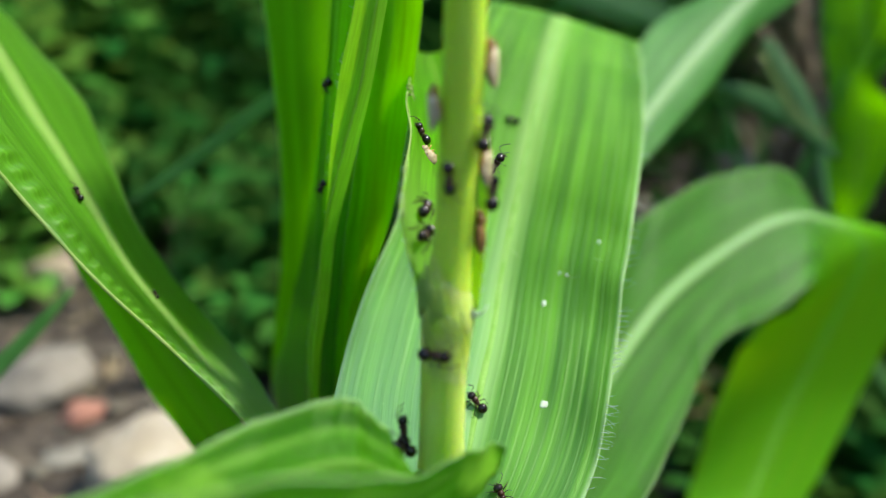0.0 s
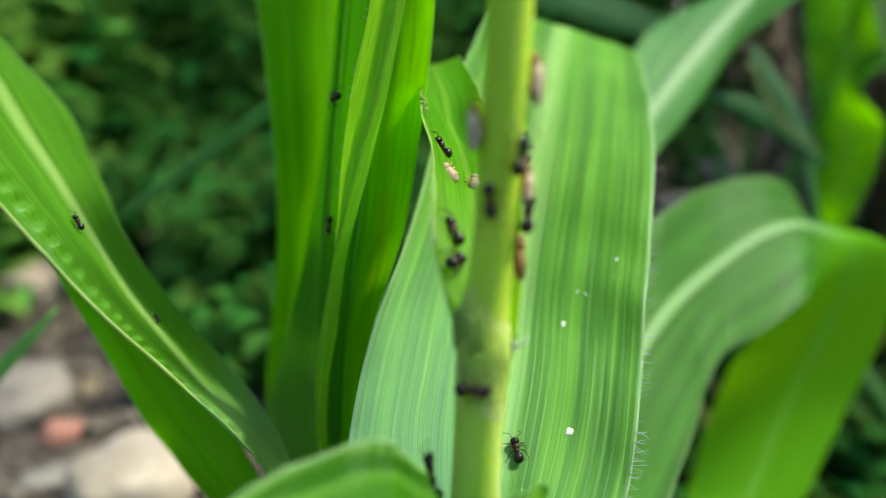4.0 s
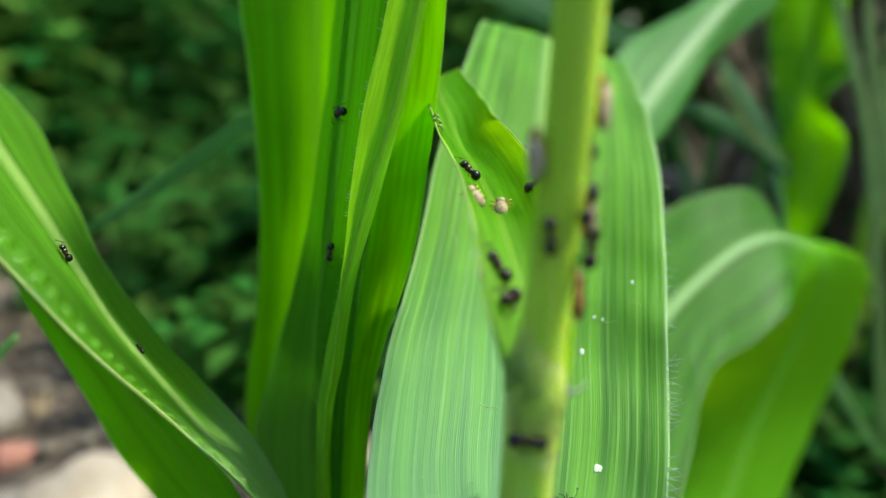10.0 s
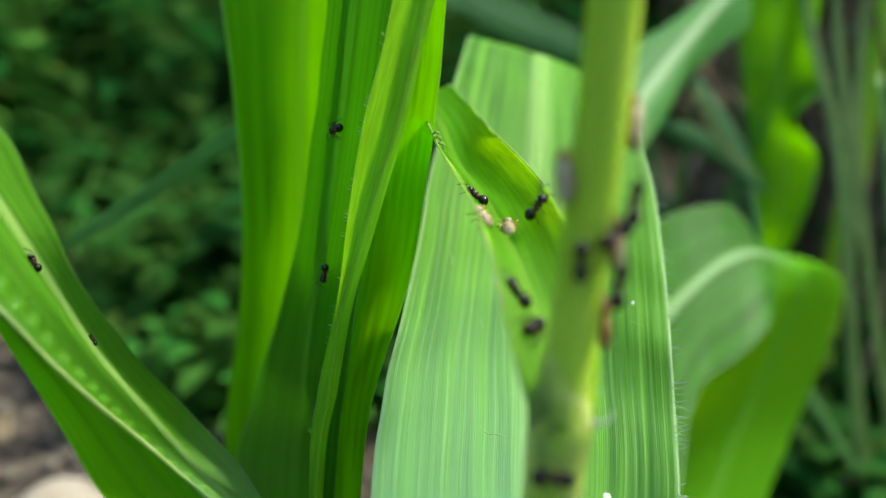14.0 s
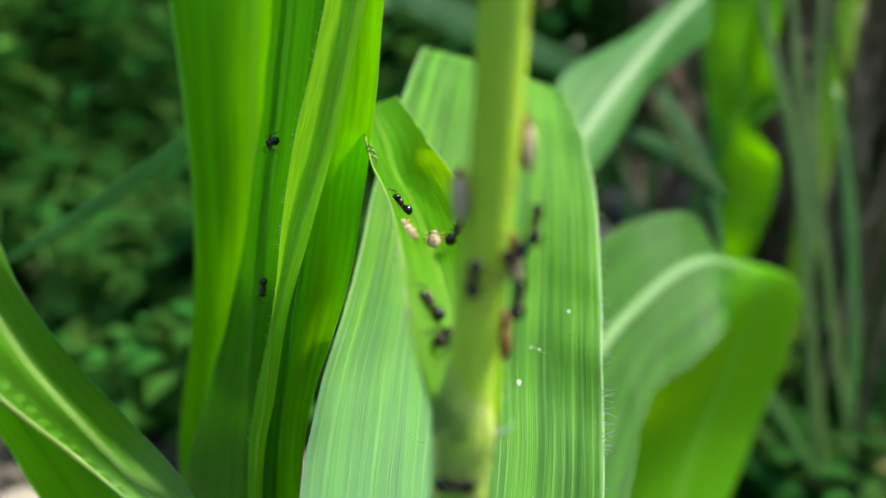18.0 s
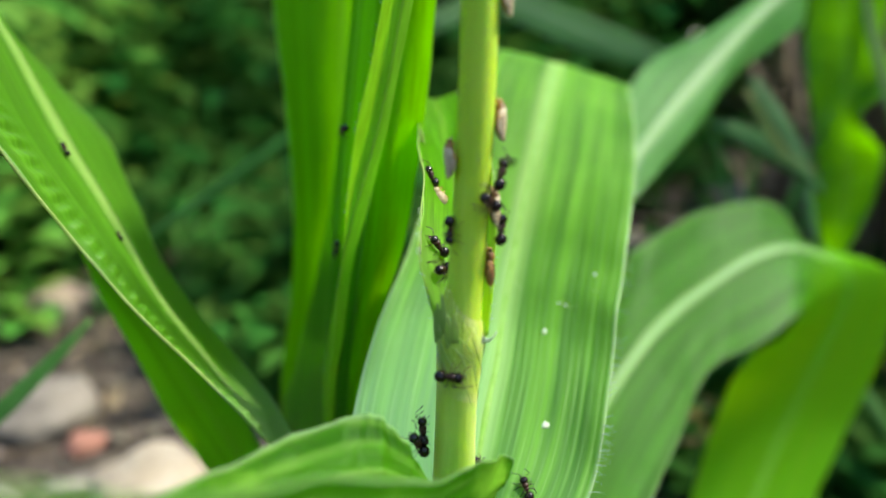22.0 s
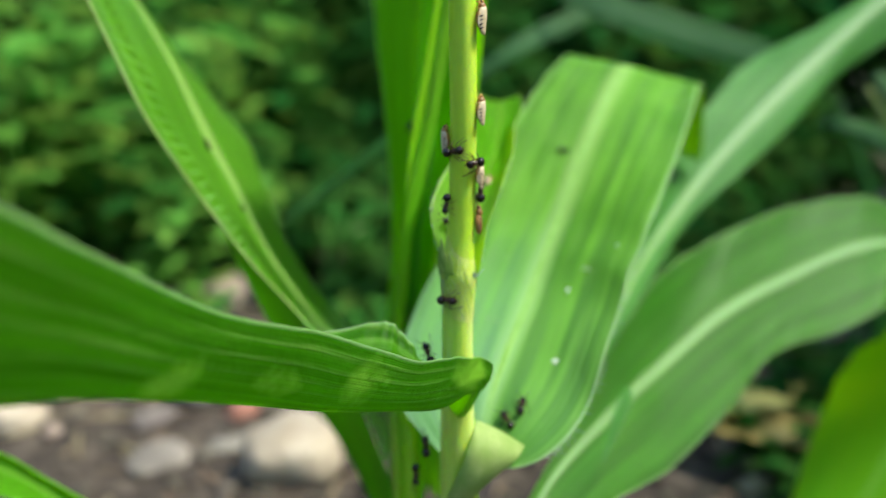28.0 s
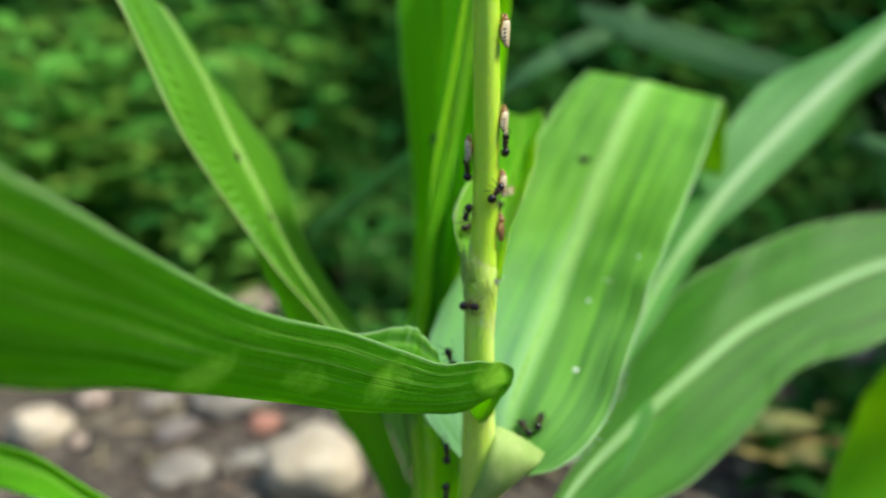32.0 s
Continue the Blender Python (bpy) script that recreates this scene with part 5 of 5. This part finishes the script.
# kind, size, rows of seconds, place, head direction, back direction
INSECTS = [
    ("ant", 0.99, [
        (13, -2.26, 12.91, 23.66, -0.44, 0.86, -0.27, -0.9, -0.42, 0.12),
    ]),
    ("ant", 0.9, [
        (0, -2.42, 12.82, 21.81, -0.45, 0.56, -0.69, -0.82, -0.57, 0.07),
        (6, -2.45, 12.81, 21.36, -0.04, -0.08, -1, -0.82, -0.56, 0.08),
        (13, -2.47, 12.84, 21.36, -0.14, 0.06, -0.99, -0.82, -0.56, 0.08),
        (19, -2.46, 12.81, 21.3, -0.07, -0.04, -1, -0.82, -0.56, 0.08),
    ]),
    ("ant", 0.76, [
        (0, -6.29, 11.22, 21.91, -0.55, 0.28, 0.79, 0.83, 0.29, 0.47),
        (6, -6.16, 11.12, 21.76, -0.56, 0.24, 0.79, 0.82, 0.3, 0.49),
        (9, -6.17, 11.22, 21.72, -0.56, 0.24, 0.79, 0.82, 0.3, 0.49),
        (13, -6.26, 11.35, 21.78, -0.57, 0.29, 0.77, 0.82, 0.3, 0.49),
        (21, -7.23, 11.55, 23.32, -0.53, 0.22, 0.82, 0.84, 0.27, 0.47),
    ]),
    ("ant", 0.5, [
        (0, -5.24, 11.39, 20.09, -0.64, 0.38, 0.67, 0.77, 0.35, 0.53),
        (9, -5.3, 11.48, 20.11, -0.61, 0.33, 0.72, 0.79, 0.35, 0.51),
        (21, -6.25, 11.3, 21.8, -0.56, 0.21, 0.8, 0.82, 0.3, 0.49),
    ]),
    ("ant", 1.12, [
        (23, -0.06, 7.5, 21.07, 0.95, -0.31, 0.1, -0.31, -0.95, 0),
    ]),
    ("ant", 1.06, [
        (0, -0.337, 8.603, 22.437, 0.1, 0.99, 0.1, 0.77, -0.14, 0.62),
        (3, -0.347, 8.608, 22.44, -0.29, 0.79, 0.54, 0.77, -0.14, 0.62),
        (6, -0.357, 8.613, 22.444, -0.57, 0.3, 0.77, 0.77, -0.14, 0.62),
        (9, -0.349, 8.612, 22.432, -0.57, 0.28, 0.77, 0.77, -0.14, 0.62),
        (11, -0.296, 8.7, 22.36, -0.62, 0.29, 0.73, 0.73, -0.14, 0.67),
        (14, -0.286, 8.738, 22.357, -0.64, 0.3, 0.71, 0.7, -0.14, 0.69),
        (17, -0.274, 8.716, 22.349, -0.64, 0.29, 0.71, 0.7, -0.14, 0.69),
        (19, -0.264, 8.707, 22.361, -0.47, 0.62, 0.63, 0.73, -0.14, 0.67),
        (21, -0.319, 8.554, 22.395, -0.64, -0.08, 0.77, 0.77, -0.16, 0.62),
        (23, -0.337, 8.583, 22.445, -0.64, -0.2, 0.74, 0.77, -0.14, 0.62),
        (25, -0.343, 8.399, 22.387, -0.47, 0.4, 0.79, 0.79, -0.21, 0.58),
        (28, -0.254, 8.28, 22.162, -0.62, -0.32, 0.72, 0.78, -0.39, 0.49),
        (30, -0.232, 8.345, 22.19, -0.66, -0.62, 0.42, 0.71, -0.33, 0.63),
        (32, -0.347, 8.263, 22.297, -0.38, -0.92, -0.06, 0.78, -0.35, 0.51),
    ]),
    ("ant", 1.06, [
        (0, -0.298, 8.271, 22.23, -0.37, -0.93, -0.06, 0.78, -0.34, 0.53),
        (6, -0.35, 8.187, 22.24, -0.5, -0.86, 0.1, 0.78, -0.39, 0.49),
        (9, -0.329, 8.209, 22.223, -0.49, -0.87, 0.09, 0.78, -0.39, 0.49),
        (11, -0.143, 8.472, 22.134, -0.61, -0.79, 0.03, 0.55, -0.4, 0.73),
        (14, -0.165, 8.407, 22.116, -0.62, -0.78, 0.04, 0.54, -0.4, 0.74),
        (17, -0.156, 8.421, 22.106, -0.65, -0.76, -0.01, 0.54, -0.48, 0.69),
        (19, -0.198, 8.372, 22.167, -0.43, -0.9, 0.02, 0.71, -0.32, 0.63),
        (21, -0.229, 8.332, 22.165, -0.5, -0.86, 0.03, 0.7, -0.39, 0.6),
        (23, -0.279, 8.319, 22.233, -0.45, -0.89, 0.09, 0.78, -0.34, 0.52),
        (25, -0.1, 8.45, 22.2, -0.45, -0.89, 0.09, 0.78, -0.34, 0.52),
    ]),
    ("ant", 1.01, [
        (0, 0.08, 7.58, 23.11, 0.1, -0.03, -0.99, -0.27, -0.96, 0),
        (3, 0.08, 7.58, 23.13, 0.1, -0.03, -0.99, -0.29, -0.96, 0),
        (6, 0.05, 7.59, 23.12, 0.2, -0.09, -0.97, -0.42, -0.91, 0),
        (9, 0.03, 7.6, 23.11, 0.13, -0.08, -0.99, -0.5, -0.87, 0),
        (11, 0.08, 7.58, 23.13, 0.05, -0.01, -1, -0.29, -0.96, 0),
        (14, 0.06, 7.59, 23.12, 0.07, -0.03, -1, -0.35, -0.94, 0),
        (17, 0.06, 7.59, 23.1, -0.06, 0.03, -1, -0.38, -0.93, 0),
        (19, 0.03, 7.6, 23.1, -0.06, 0.04, -1, -0.5, -0.87, 0),
        (21, -0.02, 7.63, 22.95, -0.02, 0.02, -1, -0.68, -0.73, 0),
        (23, -0.05, 7.67, 22.96, 0.03, -0.04, -1, -0.82, -0.57, 0),
        (25, -0.06, 7.66, 22.69, 0.05, -0.07, -1, -0.81, -0.59, 0),
        (28, -0.03, 7.63, 22.75, -0.17, 0.16, -0.97, -0.67, -0.75, 0),
        (30, -0.03, 7.63, 22.75, -0.24, 0.21, -0.95, -0.66, -0.75, 0),
        (32, -0.06, 7.66, 22.72, -0.36, 0.45, -0.82, -0.79, -0.62, 0),
    ]),
    ("ant", 1.12, [
        (0, 0.22, 8.07, 23.75, 0.1, 0.2, -0.97, 0.1, 0.98, 0.2),
        (9, 0.26, 8.06, 23.75, 0.1, 0.2, -0.97, 0.3, 0.95, 0),
        (9.67, 0.29, 7.93, 23.76, -0.23, 0.82, -0.53, 0.45, 0.57, 0.69),
        (10.33, 0.32, 7.8, 23.77, -0.21, 0.87, 0.45, 0.7, -0.19, 0.69),
        (11, 0.35, 7.67, 23.78, 0.06, 0.09, 0.99, 0.81, -0.58, 0),
        (14, 0.42, 7.7, 23.59, 0.07, 0.18, 0.98, 0.93, -0.36, 0),
        (17, 0.47, 7.69, 23.57, 0.07, 0.2, 0.98, 0.94, -0.33, 0),
        (19, 0.5, 7.74, 23.53, 0.04, 0.22, 0.97, 0.98, -0.18, 0),
        (21, 0.47, 7.78, 23.57, 0.02, 0.25, 0.97, 1, -0.07, 0),
        (23, 0.33, 7.65, 23.65, 0.46, 0.54, 0.71, 0.76, -0.65, 0),
        (25, 0.15, 7.57, 23.57, 0.97, -0.05, 0.22, -0.05, -1, 0),
        (28, 0.09, 7.59, 23.63, 0.92, -0.34, 0.19, -0.34, -0.94, 0),
        (30, 0.02, 7.62, 23.58, 0.33, -0.25, 0.91, -0.61, -0.79, 0),
        (32, -0.06, 7.74, 23.44, -0.06, 0.22, 0.97, -0.97, -0.25, 0),
    ]),
    ("ant", 1.12, [
        (0, 0.44, 7.79, 22.88, 0.01, 0.3, 0.95, 1, -0.03, 0),
        (3, 0.38, 7.78, 22.9, 0.03, 0.29, 0.96, 1, -0.09, 0),
        (6, 0.35, 7.72, 22.96, 0.09, 0.26, 0.96, 0.94, -0.33, 0),
        (9, 0.34, 7.7, 22.98, 0.1, 0.21, 0.97, 0.9, -0.44, 0),
        (11, 0.39, 7.71, 22.89, 0.1, 0.28, 0.95, 0.95, -0.33, 0),
        (14, 0.36, 7.71, 22.82, 0.11, 0.28, 0.95, 0.93, -0.35, 0),
        (17, 0.38, 7.72, 22.81, 0.07, 0.21, 0.98, 0.95, -0.32, 0),
        (19, 0.4, 7.75, 22.85, 0.04, 0.25, 0.97, 0.99, -0.17, 0),
        (21, 0.44, 7.78, 22.88, 0.02, 0.25, 0.97, 1, -0.06, 0),
        (23, 0.44, 7.8, 22.94, 0, 0.23, 0.97, 1, 0.02, 0),
        (25, 0.39, 7.84, 22.81, -0.04, 0.27, 0.96, 0.99, 0.15, 0),
        (28, 0.36, 7.83, 22.92, -0.02, 0.16, 0.99, 0.99, 0.14, 0),
        (30, 0.36, 7.73, 23.01, 0.1, 0.33, 0.94, 0.96, -0.29, 0),
        (32, 0.31, 7.64, 23.06, 0.47, 0.5, 0.73, 0.73, -0.68, 0),
    ]),
    ("ant", 1.12, [
        (0, 0.35, 7.68, 23.56, 0.14, 0.22, 0.97, 0.85, -0.53, 0),
        (3, 0.29, 7.61, 23.56, 0.14, 0.1, 0.98, 0.57, -0.82, 0),
        (6, 0.28, 7.61, 23.54, 0.12, 0.07, 0.99, 0.52, -0.85, 0),
        (9, 0.29, 7.62, 23.45, 0.14, 0.11, 0.98, 0.6, -0.8, 0),
        (11, 0.32, 7.65, 23.35, 0.1, 0.11, 0.99, 0.74, -0.68, 0),
        (12.5, 0.295, 7.63, 23.35, -0.64, -0.45, 0.63, 0.63, -0.77, 0.08),
        (14, 0.27, 7.61, 23.35, -0.81, -0.48, -0.35, 0.51, -0.86, 0),
        (17, 0.32, 7.65, 23.29, -0.65, -0.76, -0.07, 0.76, -0.65, 0),
        (19, 0.31, 7.64, 23.32, -0.71, -0.69, 0.15, 0.7, -0.71, 0),
        (21, 0.29, 7.62, 23.31, -0.58, -0.47, 0.67, 0.63, -0.77, 0),
        (23, 0.35, 7.69, 23.32, -0.48, -0.82, 0.31, 0.86, -0.51, 0),
        (25, 0.34, 7.67, 23.34, -0.48, -0.69, 0.54, 0.82, -0.57, 0),
        (28, 0.34, 7.67, 23.43, -0.56, -0.83, -0.07, 0.83, -0.56, 0),
        (29, 0.36, 7.705, 23.52, -0.29, -0.4, 0.87, 0.91, -0.41, 0.11),
        (30, 0.38, 7.74, 23.61, 0.15, 0.57, 0.81, 0.97, -0.25, 0),
        (32, 0.4, 7.84, 23.85, -0.05, 0.24, 0.97, 0.98, 0.2, 0),
    ]),
    ("ant", 1.06, [
        (0, -0.545, 10.884, 23.039, -0.52, 0.3, 0.8, 0.84, -0.02, 0.55),
        (3, -0.536, 11.258, 23.022, -0.59, 0.28, 0.75, 0.78, -0.02, 0.62),
        (6, -0.495, 11.429, 22.97, -0.63, 0.3, 0.72, 0.74, -0.03, 0.67),
        (9, -0.475, 11.345, 22.942, -0.62, 0.28, 0.73, 0.75, -0.03, 0.66),
        (11, -0.279, 12.045, 22.855, -0.72, 0.62, 0.32, 0.33, -0.11, 0.94),
        (14, -0.32, 11.572, 22.822, -0.75, 0.48, 0.45, 0.46, -0.1, 0.88),
        (17, -0.374, 11.613, 22.86, -0.68, 0.47, 0.56, 0.6, -0.08, 0.8),
        (19, -0.477, 11.367, 22.95, -0.62, 0.31, 0.72, 0.75, -0.03, 0.66),
        (21, -0.565, 10.782, 23.061, -0.49, 0.22, 0.84, 0.86, 0, 0.5),
        (23, -0.563, 10.647, 23.078, -0.48, 0.21, 0.85, 0.87, -0.01, 0.49),
    ]),
    ("ant", 1.12, [
        (0, 0.7, 10, 22.75, 0.54, -0.43, 0.72, -0.83, -0.12, 0.55),
        (9, 0.62, 10.6, 22.98, 0.54, -0.43, 0.72, -0.83, -0.12, 0.55),
        (11, 0.411, 10.509, 22.95, 0.54, -0.43, 0.72, -0.83, -0.12, 0.55),
        (14, 0.395, 10.483, 22.922, 0.56, -0.2, 0.8, -0.83, -0.13, 0.55),
        (17, 0.381, 10.467, 22.896, 0.55, 0.05, 0.84, -0.83, -0.13, 0.55),
        (21, 0.08, 9.5, 22.42, 0.54, -0.43, 0.72, -0.83, -0.12, 0.55),
    ]),
    ("ant", 1.12, [
        (0, 0.444, 9.984, 18.953, -0.7, 0.43, 0.57, 0.32, -0.52, 0.79),
        (3, 0.642, 9.761, 18.776, -0.89, 0.36, 0.29, 0.08, -0.5, 0.86),
        (4, 0.691, 9.756, 18.767, -0.17, 0.85, 0.5, 0.1, -0.49, 0.87),
        (5, 0.74, 9.751, 18.758, 0.68, 0.67, 0.3, 0.11, -0.5, 0.86),
        (6, 0.789, 9.746, 18.749, 0.99, -0.03, -0.16, 0.12, -0.51, 0.85),
        (13.5, 0.951, 9.439, 18.548, 0.6, 0.7, 0.38, 0.18, -0.58, 0.79),
        (21, 1.112, 9.133, 18.348, -0.35, 0.69, 0.63, 0.29, -0.56, 0.78),
        (23, 1.128, 9.058, 18.288, -0.24, 0.75, 0.62, 0.28, -0.56, 0.78),
        (25, 1.066, 9.048, 18.301, 0.05, 0.81, 0.59, 0.26, -0.58, 0.77),
        (28, 0.986, 9.055, 18.315, 0.05, 0.86, 0.51, 0, -0.51, 0.86),
        (32, 0.957, 8.899, 18.209, 0.12, 0.81, 0.57, 0.04, -0.58, 0.82),
    ]),
    ("ant", 1.12, [
        (0, 0.857, 8.787, 18.126, -0.48, 0.69, 0.55, 0.01, -0.62, 0.79),
        (21, 0.558, 9.332, 18.524, -0.95, 0.26, 0.17, 0, -0.53, 0.85),
        (23, 0.355, 9.349, 18.556, -0.72, 0.51, 0.48, 0.17, -0.54, 0.82),
        (25, 0.832, 8.77, 18.111, -0.62, 0.62, 0.48, -0.03, -0.63, 0.78),
        (28, 0.729, 8.789, 18.135, -0.62, 0.48, 0.62, 0.2, -0.66, 0.72),
        (32, 0.701, 8.758, 18.118, -0.66, 0.58, 0.48, 0, -0.63, 0.77),
    ]),
    ("ant", 0.9, [
        (0, 1.18, 16.04, 22.65, -0.97, 0.13, 0.22, 0.12, -0.55, 0.83),
        (23, 1.09, 16.03, 22.65, -0.97, 0.12, 0.2, 0.1, -0.55, 0.83),
        (28, 1.13, 16.08, 22.68, -0.99, -0.12, 0.06, 0.12, -0.55, 0.83),
        (32, 1.12, 16.26, 22.81, -0.99, -0.14, 0.04, 0.11, -0.54, 0.83),
    ]),
    ("ant", 1.12, [
        (0, -0.37, 7.7, 19.88, -0.03, 0.25, 0.97, -1, -0.1, 0),
        (3, -0.44, 7.69, 19.88, -0.02, 0.25, 0.97, -1, -0.1, 0),
        (21, -0.34, 7.72, 20.14, -0.01, 0.25, 0.97, -1, -0.05, 0),
        (23, -0.32, 7.69, 20.06, -0.02, 0.2, 0.98, -0.99, -0.12, 0),
        (25, -0.28, 7.68, 19.99, -0.05, 0.21, 0.98, -0.97, -0.23, 0),
        (28, -0.51, 7.58, 18.12, -0.07, 0.23, 0.97, -0.96, -0.29, 0),
        (32, -0.51, 7.56, 18.08, -0.06, 0.21, 0.98, -0.96, -0.29, 0),
    ]),
    ("ant", 1.12, [
        (0, -0.51, 7.56, 19.73, -0.73, -0.43, 0.53, 0.66, -0.64, 0.39),
        (3, -0.58, 7.55, 19.71, -0.67, -0.26, 0.7, 0.66, -0.64, 0.39),
        (21, -0.51, 7.61, 19.95, -0.69, -0.31, 0.66, 0.66, -0.64, 0.39),
        (23, -0.55, 7.61, 19.96, -0.39, 0.15, 0.91, 0.66, -0.64, 0.39),
    ]),
    ("ant", 1.12, [
        (28, -0.71, 7.53, 17.56, 0.1, -0.32, -0.94, -0.95, -0.3, 0),
        (30, -0.51, 7.52, 17.33, 0.08, -0.24, -0.97, -0.95, -0.3, 0),
        (32, -0.53, 7.51, 17.29, 0.07, -0.21, -0.97, -0.95, -0.3, 0),
    ]),
    ("hopper", 1.1, [
        (25, 0.41, 7.81, 25.79, -0.04, 0.25, 0.97, 0.99, 0.14, 0),
    ]),
    ("hopper", 1, [
        (25, 0.39, 7.82, 24.33, -0.04, 0.25, 0.97, 0.99, 0.15, 0),
    ]),
    ("hopper", 0.95, [
        (25, -0.04, 7.75, 23.86, -0.05, 0.24, 0.97, -0.98, -0.21, 0),
    ]),
    ("hopper", 0.95, [
        (25, 0.36, 7.83, 23.25, -0.04, 0.24, 0.97, 0.99, 0.15, 0),
    ]),
    ("brown", 0.95, [
        (25, 0.33, 7.83, 22.44, -0.04, 0.25, 0.97, 0.99, 0.16, 0),
    ]),
    ("nymph", 1.12, [
        (6, -0.395, 10.55, 22.803, -0.6, 0.29, 0.74, 0.529, -0.621, 0.578),
    ]),
    ("nymph", 1, [
        (9, 0.022, 10.709, 22.631, 0.1, 0.98, 0.2, -0.136, -0.639, 0.757),
    ]),
]

# pale husks stuck to the broad leaf, and the hair tuft at the collar
for n, (x, y, z, s) in enumerate(HUSKS):
    m = frame_of((0.3, 0.55, 0.75), (0.05, -0.55, 0.83))
    ob = pebble_mesh("husk", (x, y, z), m @ Matrix.Diagonal((0.066 * s, 0.042 * s, 0.014 * s)), WHITE, None, "", n * 3.1, 0.25, 3)
    tagged(ob, "tiny white insect husk stuck on the leaf", "husk", "husks on the leaf")


def motions():
    stock = [build_ant(1), build_ant(2), build_ant(3)]
    hopper, brown, nymph = build_hopper(False), build_hopper(True), build_nymph()
    placed, count = [], 0
    for kind, size, rows in INSECTS:
        if kind == "ant":
            source = stock[count % 3]
            count += 1
        else:
            source = {"hopper": hopper, "brown": brown, "nymph": nymph}[kind]
        rest = stick(*rows[0][1:])
        ob = copy_thing(source, rest) if any(source is o for o, _ in placed) else source
        ob.matrix_basis = rest
        stout = 1.28 if kind == "ant" else 1.05
        size *= 0.86 if kind == "ant" else 1.0
        ob.scale = (size * (0.84 if kind == "hopper" else 1.0), size * stout, size * stout)
        placed.append((ob, rows))
    for ob, rows in placed:
        if len(rows) > 1:
            keys = [(r[0], stick(*r[1:])) for r in rows]
            if keys[0][0] > 0:
                keys.insert(0, (0.0, keys[0][1]))
            if keys[-1][0] < 32:
                keys.append((32.0, keys[-1][1]))
            walk(ob, keys)


motions()
